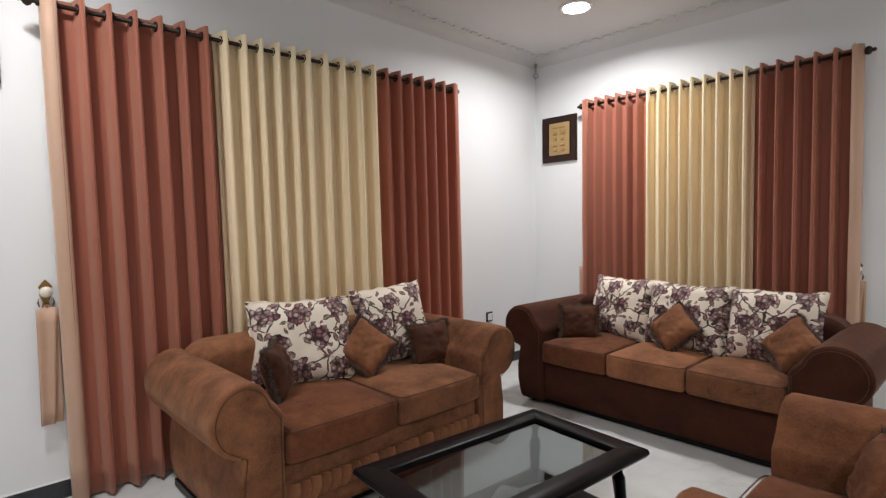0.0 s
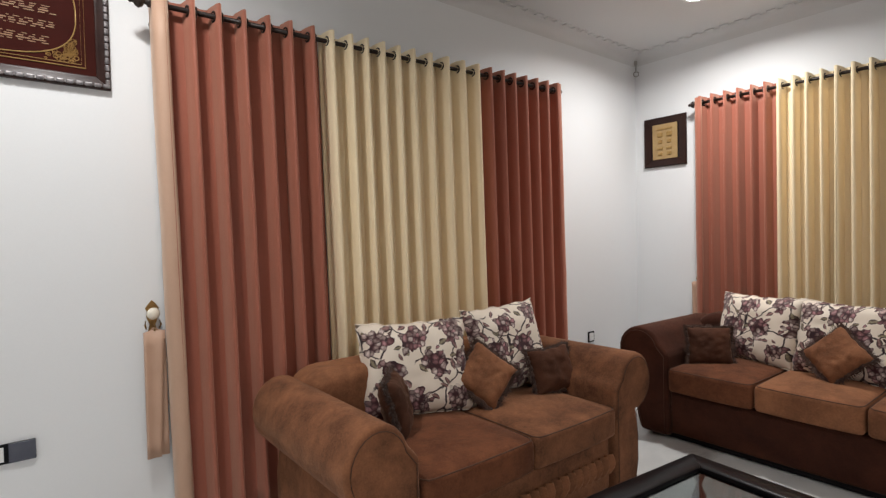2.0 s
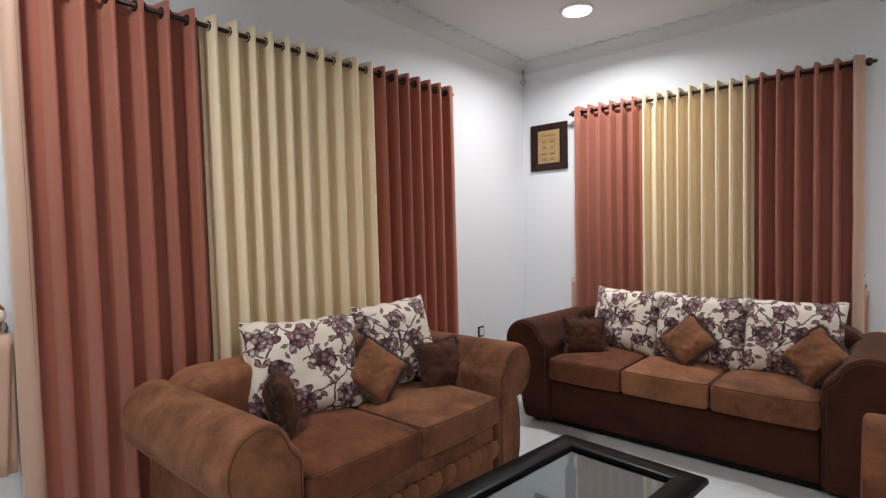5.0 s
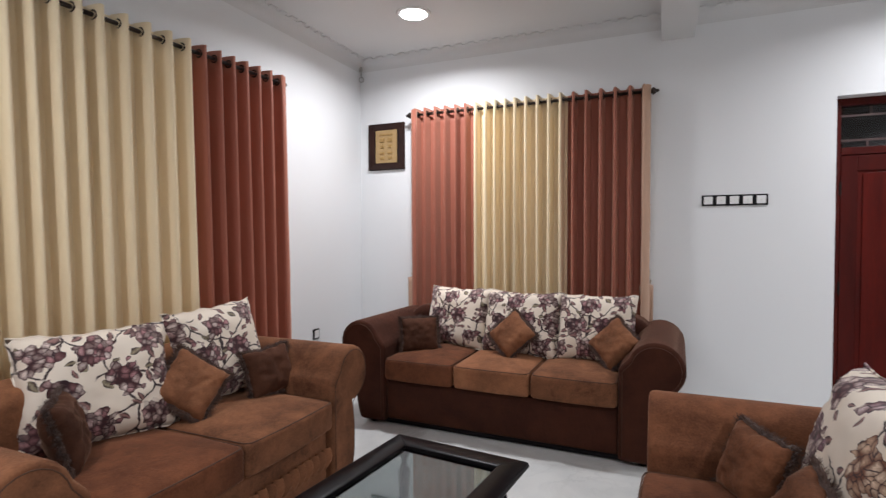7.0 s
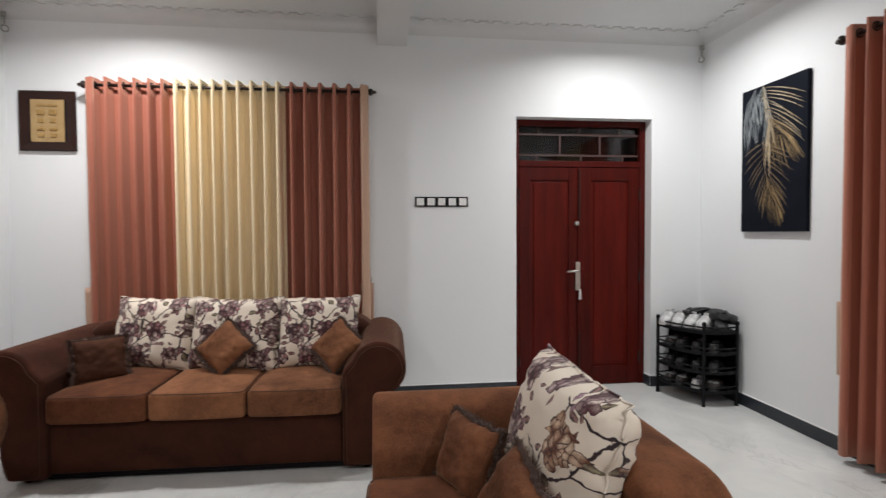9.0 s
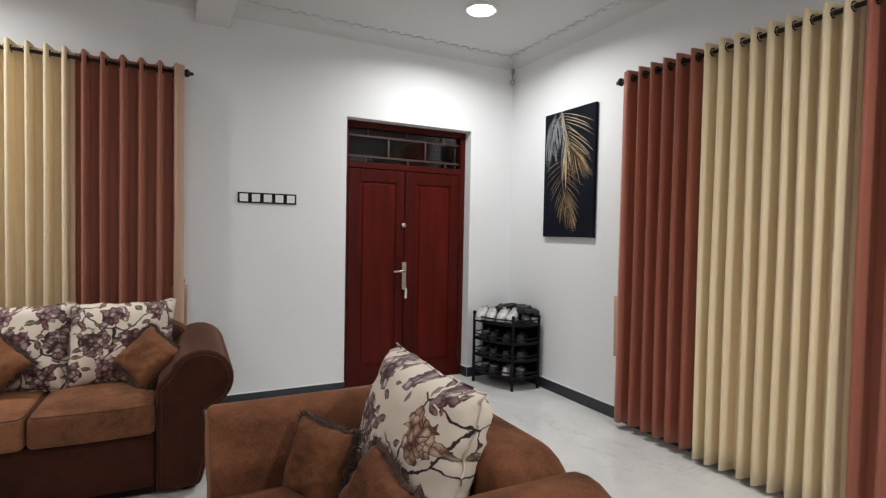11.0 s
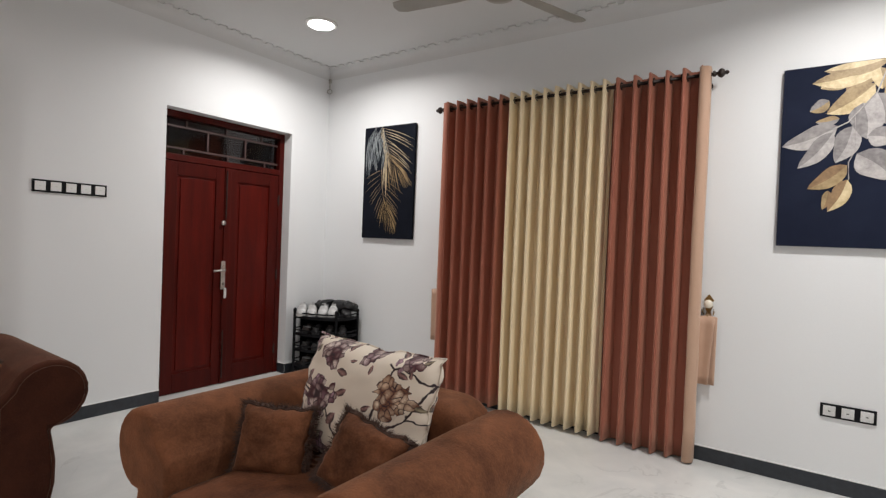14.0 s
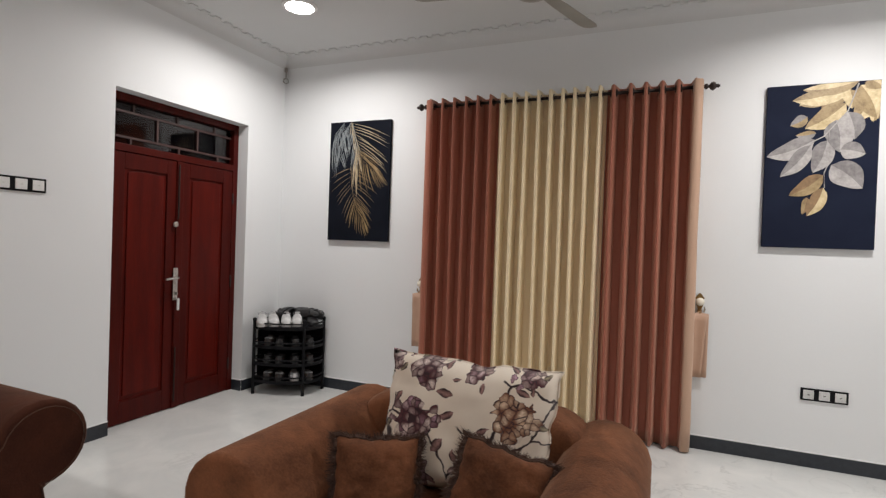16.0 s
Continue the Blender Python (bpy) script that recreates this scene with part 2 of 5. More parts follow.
def floral(name, seed, blossoms, violet=(0.50, 0.25, 0.26), maroon=(0.050, 0.008, 0.010)):
    """Cream cloth printed with thin dark branches, ragged clusters of outlined petals and pointed leaves. blossoms: x, z, radius, peach or not."""
    m = bpy.data.materials.new(name)
    m.use_nodes = True
    nt, s = m.node_tree, m.node_tree.nodes["Principled BSDF"]
    rnd = random.Random(seed)
    raw = nt.nodes.new("ShaderNodeTexCoord").outputs["Object"]

    def vec(op, a, b=None, scale=None):
        n = nt.nodes.new("ShaderNodeVectorMath")
        n.operation = op
        for k, val in enumerate((a, b)):
            if val is None:
                continue
            if isinstance(val, tuple):
                n.inputs[k].default_value = val
            else:
                nt.links.new(val, n.inputs[k])
        if scale is not None:
            n.inputs["Scale"].default_value = scale
        return n.outputs["Value"] if op == "LENGTH" else n.outputs["Vector"]
    wob = nt.nodes.new("ShaderNodeTexNoise")
    wob.inputs["Scale"].default_value, wob.inputs["Detail"].default_value = 18, 3
    nt.links.new(raw, wob.inputs["Vector"])
    v = vec("ADD", raw, vec("SCALE", vec("SUBTRACT", wob.outputs["Color"], (0.5, 0.5, 0.5)), scale=0.040))
    flat = vec("MULTIPLY", v, (1.0, 0.0, 1.0))

    def cells(feature, scale, where):
        n = nt.nodes.new("ShaderNodeTexVoronoi")
        n.feature = feature
        n.inputs["Scale"].default_value = scale
        nt.links.new(where, n.inputs["Vector"])
        return n
    streak = ramp(nt, fnoise(nt, 80, 4, 0.7, 0.8, vec=raw), 0.36, 0.60, 0.35, 1.0)
    col = mix(nt, ramp(nt, fnoise(nt, 5, vec=raw), 0.3, 0.7), (0.70, 0.60, 0.49), (0.80, 0.71, 0.60))
    # branches
    edge = cells("DISTANCE_TO_EDGE", 6.0, vec("ADD", flat, (seed, 0.0, seed * 0.6)))
    branch = maths(nt, "MULTIPLY", ramp(nt, edge.outputs["Distance"], 0.015, 0.026, 1.0, 0.0), ramp(nt, fnoise(nt, 5.0, vec=vec("ADD", raw, (seed, 0.0, 0.0))), 0.42, 0.45))
    col = mix(nt, branch, col, (0.022, 0.008, 0.010))
    # pointed leaves with a pale midrib
    for x, z, r, peach in blossoms:
        first = rnd.uniform(0, 6.28)
        for k in range(4):
            a = first + 1.57 * k + rnd.uniform(-0.5, 0.5)
            ln, far = r * rnd.uniform(0.30, 0.50), r * rnd.uniform(1.1, 1.6)
            mp = nt.nodes.new("ShaderNodeMapping")
            mp.inputs["Rotation"].default_value = (0, rnd.uniform(0, 6.28), 0)
            nt.links.new(vec("SUBTRACT", flat, (x + far * math.cos(a), 0.0, z + far * math.sin(a))), mp.inputs[0])
            xyz = nt.nodes.new("ShaderNodeSeparateXYZ")
            nt.links.new(mp.outputs[0], xyz.inputs[0])
            across = maths(nt, "ABSOLUTE", maths(nt, "DIVIDE", xyz.outputs["Z"], ln * 0.50))
            along = maths(nt, "DIVIDE", xyz.outputs["X"], ln)
            body = maths(nt, "ADD", across, maths(nt, "MULTIPLY", along, along))
            tint = maths(nt, "MULTIPLY", ramp(nt, across, 0.10, 0.70, 1.0, 0.0), streak)
            green = rnd.random() < 0.3
            col = mix(nt, ramp(nt, body, 0.92, 1.0, 1.0, 0.0), col, mix(nt, tint, (0.035, 0.014, 0.014), (0.32, 0.27, 0.17) if green else (0.36, 0.19, 0.17)))
    # clusters of petals: whole cells near a blossom's heart, each with a dark outline and a pale middle
    petal_scale = 38.0
    heart, rim_d = cells("F1", petal_scale, flat), cells("DISTANCE_TO_EDGE", petal_scale, flat)
    spot = vec("MULTIPLY", heart.outputs["Position"], (1.0, 0.0, 1.0))
    shade = nt.nodes.new("ShaderNodeSeparateColor")
    nt.links.new(heart.outputs["Color"], shade.inputs[0])
    outline = ramp(nt, rim_d.outputs["Distance"], 0.020, 0.060, 1.0, 0.0)
    tone = maths(nt, "MULTIPLY", ramp(nt, heart.outputs["Distance"], 0.22, 0.75, 1.0, 0.0), streak)
    for kind in (False, True):
        near = None
        for x, z, r, peach in blossoms:
            if peach == kind:
                d = maths(nt, "DIVIDE", vec("LENGTH", vec("SUBTRACT", spot, (x, 0.0, z))), r)
                near = d if near is None else maths(nt, "MINIMUM", near, d)
        if near is None:
            continue
        if kind:
            light = mix(nt, shade.outputs[0], (0.62, 0.40, 0.26), (0.80, 0.64, 0.48))
            petal = mix(nt, tone, (0.16, 0.060, 0.030), light)
        else:
            light = mix(nt, ramp(nt, shade.outputs[0], 0.22, 0.50), violet, (0.80, 0.66, 0.59))
            petal = mix(nt, maths(nt, "MULTIPLY", tone, ramp(nt, shade.outputs[1], 0.20, 0.45, 0.35, 1.0)), maroon, light)
        petal = mix(nt, outline, petal, (0.030, 0.008, 0.012))
        reach = maths(nt, "ADD", near, maths(nt, "MULTIPLY", shade.outputs[2], 0.55))
        col = mix(nt, ramp(nt, reach, 1.24, 1.26, 1.0, 0.0), col, petal)
    nt.links.new(col, s.inputs["Base Color"])
    s.inputs["Roughness"].default_value, s.inputs["Sheen Weight"].default_value = 0.8, 0.12
    bump(nt, s, fnoise(nt, 220, vec=raw), 0.25, 0.001)
    return m


def strewn(seed):
    """Blossoms set in uneven rows over one cushion face."""
    rnd = random.Random(seed)
    return [(-0.21 + 0.21 * i + (0.07 if j % 2 else -0.03) + rnd.uniform(-0.025, 0.025), 0.09 + 0.165 * j + rnd.uniform(-0.025, 0.025), rnd.uniform(0.058, 0.078), rnd.random() < 0.06) for j in range(3) for i in range(3)]


MARBLE = marble()
RUST.node_tree.nodes["Principled BSDF"].inputs["Sheen Roughness"].default_value = 0.6
for matt, spec in ((BLACKWOOD, 0.12), (CANVAS, 0.08), (CANVASBLUE, 0.08), (BLACKPLASTIC, 0.12), (MAHOGANY, 0.14), (MAHOGANY_DARK, 0.14), (MAROON, 0.08), (FRAMEWOOD, 0.2)):
    matt.node_tree.nodes["Principled BSDF"].inputs["Specular IOR Level"].default_value = spec
TABLEGLASS = smoked_glass("smoked_glass", (0.24, 0.285, 0.28))
PANE = smoked_glass("window_glass", (0.26, 0.22, 0.23), 0.06)
LAMPGLOW = glow("lamp_diffuser", (1.0, 0.98, 0.95), 9.0)
FLORAL = [floral("floral_print", 3.1, strewn(4)), floral("floral_print", 11.7, strewn(9)),
          floral("floral_print", 24.3, [(-0.16, 0.25, 0.085, False), (-0.14, 0.43, 0.070, False), (0.20, 0.31, 0.075, True), (0.05, 0.46, 0.050, False), (0.24, 0.47, 0.050, False), (-0.31, 0.46, 0.05, False), (0.08, 0.12, 0.055, False), (0.29, 0.11, 0.065, False), (-0.12, 0.06, 0.05, False)], (0.50, 0.31, 0.38), (0.080, 0.018, 0.024))]


# ---- shape helpers ----
def part(name, bm, mat, parent=None, label="", smooth=False, bevel=0.0, segs=2, solid=0.0, m=None):
    bmesh.ops.recalc_face_normals(bm, faces=bm.faces)
    me = bpy.data.meshes.new(name)
    bm.to_mesh(me)
    bm.free()
    me.materials.append(mat)
    ob = new(name, me)
    if parent:
        ob.parent = parent
    if m is not None:
        ob.matrix_basis = m
    if label:
        tagged(ob, label)
    if smooth or bevel:
        me.polygons.foreach_set("use_smooth", [True] * len(me.polygons))
    if solid:
        md = ob.modifiers.new("thickness", "SOLIDIFY")
        md.thickness, md.offset = solid, 0
    if bevel:
        md = ob.modifiers.new("edges", "BEVEL")
        md.width, md.segments, md.limit_method, md.angle_limit = bevel, segs, "ANGLE", radians(32)
        md.harden_normals = True
    return ob


def thing(name, label, category, m, group=""):
    ob = new(name)
    ob.empty_display_size = 0.1
    ob.matrix_basis = m
    return tagged(ob, label, category, group)


def box(x0, x1, y0, y1, z0, z1, bm=None):
    bm = bm or bmesh.new()
    bmesh.ops.create_cube(bm, size=1.0, matrix=Matrix.LocRotScale(((x0 + x1) / 2, (y0 + y1) / 2, (z0 + z1) / 2), None, (x1 - x0, y1 - y0, z1 - z0)))
    return bm


def soft_box(x0, x1, y0, y1, z0, z1, r, segs=3, bm=None):
    b = box(x0, x1, y0, y1, z0, z1)
    bmesh.ops.bevel(b, geom=b.edges[:], offset=r, segments=segs, profile=0.5, affect="EDGES", clamp_overlap=True)
    if bm is None:
        return b
    me = bpy.data.meshes.new("tmp")
    b.to_mesh(me)
    b.free()
    bm.from_mesh(me)
    bpy.data.meshes.remove(me)
    return bm


def prism(points, lo, hi, axis="y", bm=None):
    """A closed outline pushed along an axis: (a, b) are x, z for y; y, z for x; x, y for z."""
    bm = bm or bmesh.new()
    place = {"y": lambda a, b, c: (a, c, b), "x": lambda a, b, c: (c, a, b), "z": lambda a, b, c: (a, b, c)}[axis]
    near = [bm.verts.new(place(a, b, lo)) for a, b in points]
    far = [bm.verts.new(place(a, b, hi)) for a, b in points]
    bm.faces.new(near)
    bm.faces.new(far[::-1])
    n = len(points)
    for i in range(n):
        bm.faces.new((near[i], near[(i + 1) % n], far[(i + 1) % n], far[i]))
    return bm


def lathe(profile, segs=16, bm=None, m=Matrix()):
    """Rings of (radius, height) turned about z, closed at both ends."""
    bm = bm or bmesh.new()
    rings = []
    for r, z in profile:
        rings.append([bm.verts.new(m @ Vector((r * math.cos(2 * math.pi * i / segs), r * math.sin(2 * math.pi * i / segs), z))) for i in range(segs)])
    for a, b in zip(rings, rings[1:]):
        for i in range(segs):
            bm.faces.new((a[i], a[(i + 1) % segs], b[(i + 1) % segs], b[i]))
    bm.faces.new(rings[0][::-1])
    bm.faces.new(rings[-1])
    return bm


def tube(path, r, segs=8, bm=None, closed=False, radii=None):
    bm = bm or bmesh.new()
    path = [Vector(p) for p in path]
    n, rings = len(path), []
    for i, p in enumerate(path):
        a, b = path[(i - 1) % n if closed else max(i - 1, 0)], path[(i + 1) % n if closed else min(i + 1, n - 1)]
        q = (b - a).to_track_quat("Z", "Y").to_matrix()
        rr = radii[i] if radii else r
        rings.append([bm.verts.new(p + q @ Vector((rr * math.cos(2 * math.pi * k / segs), rr * math.sin(2 * math.pi * k / segs), 0))) for k in range(segs)])
    for a, b in list(zip(rings, rings[1:])) + ([(rings[-1], rings[0])] if closed else []):
        for k in range(segs):
            bm.faces.new((a[k], a[(k + 1) % segs], b[(k + 1) % segs], b[k]))
    if not closed:
        bm.faces.new(rings[0][::-1])
        bm.faces.new(rings[-1])
    return bm


def torus(centre, axis, big, small, bm=None, n=14, segs=6):
    q = Vector(axis).to_track_quat("Z", "Y").to_matrix()
    pts = [Vector(centre) + q @ Vector((big * math.cos(2 * math.pi * i / n), big * math.sin(2 * math.pi * i / n), 0)) for i in range(n)]
    return tube(pts, small, segs, bm, closed=True)


def arc(cx, cy, r, a0, a1, n):
    return [(cx + r * math.cos(radians(a0 + (a1 - a0) * i / n)), cy + r * math.sin(radians(a0 + (a1 - a0) * i / n))) for i in range(n + 1)]


# ---- the room ----
T = 0.2
DOOR_S, DOOR_N, DOOR_TOP = -0.36, 0.89, 2.42
floor = tagged(part("floor", box(WEST - T, EAST + T, SOUTH - T, NORTH + T, -0.15, 0.0), MARBLE), "polished white marble floor with faint grey veins", "floor", kind="structure")
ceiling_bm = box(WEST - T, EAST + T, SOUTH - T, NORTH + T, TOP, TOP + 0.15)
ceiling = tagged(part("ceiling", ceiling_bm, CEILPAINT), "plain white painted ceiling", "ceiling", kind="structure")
tagged(part("wall_north", box(WEST - T, EAST + T, NORTH, NORTH + T, 0, TOP), PAINT), "plain white painted wall behind the loveseat", "wall", kind="structure")
tagged(part("wall_south", box(WEST - T, EAST + T, SOUTH - T, SOUTH, 0, TOP), PAINT), "plain white painted wall with two canvas pictures", "wall", kind="structure")
tagged(part("wall_west", box(WEST - T, WEST, SOUTH, NORTH, 0, TOP), PAINT), "plain white painted wall", "wall", kind="structure")
outline = [(SOUTH, 0), (DOOR_S, 0), (DOOR_S, DOOR_TOP), (DOOR_N, DOOR_TOP), (DOOR_N, 0), (NORTH, 0), (NORTH, TOP), (SOUTH, TOP)]
tagged(part("wall_east", prism(outline, EAST, EAST + T, "x"), PAINT), "white painted wall with a recessed double door", "wall", kind="structure")
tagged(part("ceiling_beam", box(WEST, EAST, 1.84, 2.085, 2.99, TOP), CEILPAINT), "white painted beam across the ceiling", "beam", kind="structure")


def coving(x0, y0, x1, y1, name):
    """Plaster coving with small raised blocks along its upper lip; the room lies to the left of the way."""
    d = Vector((x1 - x0, y1 - y0, 0))
    length = d.length
    prof = [(0, 0)] + [(0.0 + 0.075 * (1 - math.cos(radians(a))), -0.095 + 0.08 * math.sin(radians(a))) for a in range(0, 91, 10)] + [(0.10, -0.007), (0.10, 0)]
    bm = prism([(-a, b) for a, b in prof], 0, length, "y")
    n = int(length / 0.115)
    for i in range(n):
        s = (i + 0.5) * length / n
        box(-0.140, -0.10, s - 0.032, s + 0.032, -0.010, 0, bm)
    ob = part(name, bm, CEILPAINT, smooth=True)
    md = ob.modifiers.new("edges", "EDGE_SPLIT")
    md.split_angle = radians(30)
    ob.matrix_basis = Matrix.Translation((x0, y0, TOP)) @ Matrix.Rotation(math.atan2(d.y, d.x) - math.pi / 2, 4, "Z")
    return tagged(ob, "white plaster coving with a blocked edge", "cornice", kind="structure")


coving(EAST, SOUTH, EAST, 1.84, "cornice_1")
coving(EAST, 2.085, EAST, NORTH, "cornice_2")
coving(EAST, NORTH, WEST, NORTH, "cornice_3")
coving(WEST, SOUTH, EAST, SOUTH, "cornice_4")


def skirting(name, x0, x1, y0, y1):
    ob = part(name, box(x0, x1, y0, y1, 0, 0.096), SKIRT, bevel=0.003)
    # white line for the grout, with the tile edge's highlight put into its colour
    part("grout_highlight", box(x0, x1, y0, y1, 0.096, 0.102), WHITEPLASTIC, ob, "thin white line along the top, grout and its highlight")
    return tagged(ob, "glossy black tiled skirting along the wall", "baseboard", kind="structure")


skirting("baseboard_1", WEST, EAST, NORTH - 0.012, NORTH)
skirting("baseboard_2", WEST, EAST, SOUTH, SOUTH + 0.012)
skirting("baseboard_3", EAST - 0.012, EAST, DOOR_N, NORTH - 0.012)
skirting("baseboard_4", EAST - 0.012, EAST, SOUTH + 0.012, DOOR_S)
skirting("baseboard_5", EAST, EAST + 0.105, DOOR_S, DOOR_S + 0.012)

# ---- the double door ----
DX = EAST + 0.11
door = tagged(new("door_1"), "closed double door of dark red mahogany with a glazed transom", "door", kind="structure")
door.matrix_basis = pose(DX, 0, 0)
FR = 0.055
LEAF_TOP = 2.0
MID = (DOOR_S + DOOR_N) / 2
fb = box(0, 0.09, DOOR_S, DOOR_S + FR, 0, DOOR_TOP)
part("door_jamb", fb, MAHOGANY_DARK, door, bevel=0.004)
part("door_jamb", box(0, 0.09, DOOR_N - FR, DOOR_N, 0, DOOR_TOP), MAHOGANY_DARK, door, bevel=0.004)
part("door_head", box(0, 0.09, DOOR_S + FR, DOOR_N - FR, DOOR_TOP - FR, DOOR_TOP), MAHOGANY_DARK, door, bevel=0.004)
part("transom_rail", box(-0.004, 0.09, DOOR_S + FR, DOOR_N - FR, LEAF_TOP, LEAF_TOP + 0.055), MAHOGANY_DARK, door, bevel=0.004)


def leaf(y0, y1, hinge):
    st = 0.105
    body = part("door_leaf", box(0.018, 0.045, y0, y1, 0.006, LEAF_TOP - 0.004), MAHOGANY, door)
    for a, b in ((y0, y0 + st), (y1 - st, y1)):
        part("stile", box(0.004, 0.018, a, b, 0.006, LEAF_TOP - 0.004), MAHOGANY_DARK, body, bevel=0.003)
    for a, b in ((0.006, 0.17), (LEAF_TOP - 0.12, LEAF_TOP - 0.004)):
        part("rail", box(0.004, 0.018, y0 + st, y1 - st, a, b), MAHOGANY_DARK, body, bevel=0.003)
    z0, z1 = 0.20, LEAF_TOP - 0.15
    bm = prism([(y0 + st + 0.03, z0), (y1 - st - 0.03, z0), (y1 - st - 0.03, z1)] + [((y0 + y1) / 2 + (y1 - y0 - 2 * st - 0.06) / 2 * math.cos(radians(a)), z1 + 0.018 * math.sin(radians(a))) for a in range(20, 161, 20)] + [(y0 + st + 0.03, z1)], 0.008, 0.018, "x")
    part("raised_panel", bm, MAHOGANY, body, bevel=0.008)
    for z in (0.25, 1.0, 1.75):
        part("hinge", lathe([(0.008, z - 0.05), (0.008, z + 0.05)], 8, None, Matrix.Translation((0.0, hinge, 0))), IRON, body)
    return body


left_leaf = leaf(MID + 0.002, DOOR_N - FR - 0.003, DOOR_N - FR)
right_leaf = leaf(DOOR_S + FR + 0.003, MID - 0.002, DOOR_S + FR)
part("cover_strip", box(-0.010, 0.004, MID - 0.035, MID + 0.025, 0.006, LEAF_TOP - 0.004), MAHOGANY_DARK, right_leaf, "dark meeting strip", bevel=0.003)
LOCK = MID + 0.048
lock = part("lock_plate", soft_box(-0.018, -0.010, LOCK - 0.045, LOCK - 0.002, 0.88, 1.14, 0.004), STEEL, right_leaf, "satin steel lock plate")
part("lever_handle", tube([(-0.018, LOCK - 0.022, 1.06), (-0.055, LOCK - 0.022, 1.06), (-0.062, LOCK + 0.0, 1.06), (-0.060, LOCK + 0.095, 1.055)], 0.009), STEEL, right_leaf, smooth=True)
part("key", box(-0.045, -0.018, LOCK - 0.026, LOCK - 0.018, 0.925, 0.945), STEEL, right_leaf)
part("key_fob", soft_box(-0.045, -0.035, LOCK - 0.045, LOCK - 0.022, 0.80, 0.895, 0.004), GREYPLASTIC, right_leaf, "pale key fob hanging from the lock")
part("night_latch", lathe([(0.006, 0), (0.022, 0.003), (0.022, 0.012), (0.012, 0.018)], 14, None, Matrix.Translation((-0.010, LOCK - 0.012, 1.49)) @ Matrix.Rotation(radians(-90), 4, "Y")), STEEL, right_leaf, smooth=True)
part("tower_bolt", tube([(-0.016, MID + 0.012, 1.53), (-0.016, MID + 0.012, 1.97)], 0.006), IRON, left_leaf)
part("tower_bolt", tube([(-0.016, MID + 0.012, 0.06), (-0.016, MID + 0.012, 0.50)], 0.006), IRON, left_leaf)
glass = part("transom_pane", box(0.05, 0.056, DOOR_S + FR, DOOR_N - FR, LEAF_TOP + 0.055, DOOR_TOP - FR), PANE, door)
glass.visible_shadow = False
for z in (2.11, 2.295):
    part("transom_bar", box(0.035, 0.049, DOOR_S + FR, DOOR_N - FR, z - 0.008, z + 0.008), TRANSOMWOOD, door)
for y, z0, z1 in ((MID - 0.20, 2.11, 2.295), (MID + 0.18, 2.11, 2.295), (MID, 2.295, 2.365), (MID - 0.02, 2.055, 2.11), (MID + 0.40, 2.055, 2.11), (MID - 0.42, 2.055, 2.11), (MID - 0.38, 2.295, 2.365), (MID + 0.38, 2.295, 2.365)):
    part("transom_bar", box(0.035, 0.049, y - 0.008, y + 0.008, z0 + 0.008, z1 - 0.008), TRANSOMWOOD, door)
# dark backing wall and floor added behind the transom; the outside itself is unseen
tagged(part("wall_backing", box(EAST + 1.4, EAST + 1.5, -1.6, 2.2, 0, 3.4), material("backing_brown", (0.12, 0.07, 0.06), (0.2, 0.12, 0.1), 0.8)), "dark brown backing wall added behind the transom", "wall", kind="structure")
tagged(part("floor_backing", box(EAST + T, EAST + 1.4, -1.6, 2.2, -0.15, -0.02), MARBLE), "added floor strip between the door and the backing wall", "floor", kind="structure")

# ---- ceiling lights ----
for lx, ly in LAMPS:
    d = thing("downlight", "round recessed white LED downlight, switched on", "ceiling light", pose(lx, ly, TOP), "ceiling downlights")
    part("trim_ring", lathe([(0.105, 0.0), (0.135, 0.0), (0.135, -0.006), (0.128, -0.014), (0.112, -0.014), (0.105, -0.008)], 32), WHITEPLASTIC, d, smooth=True)
    part("diffuser", lathe([(0.105, -0.002), (0.105, -0.016), (0.09, -0.020)], 32), LAMPGLOW, d, "glowing white diffuser", smooth=True)


# ---- curtains ----
WALLS = {"north": Matrix.Translation((0, NORTH, 0)), "east": Matrix.Translation((EAST, 0, 0)) @ Matrix.Rotation(radians(-90), 4, "Z"), "south": Matrix.Translation((0, SOUTH, 0)) @ Matrix.Rotation(radians(180), 4, "Z")}


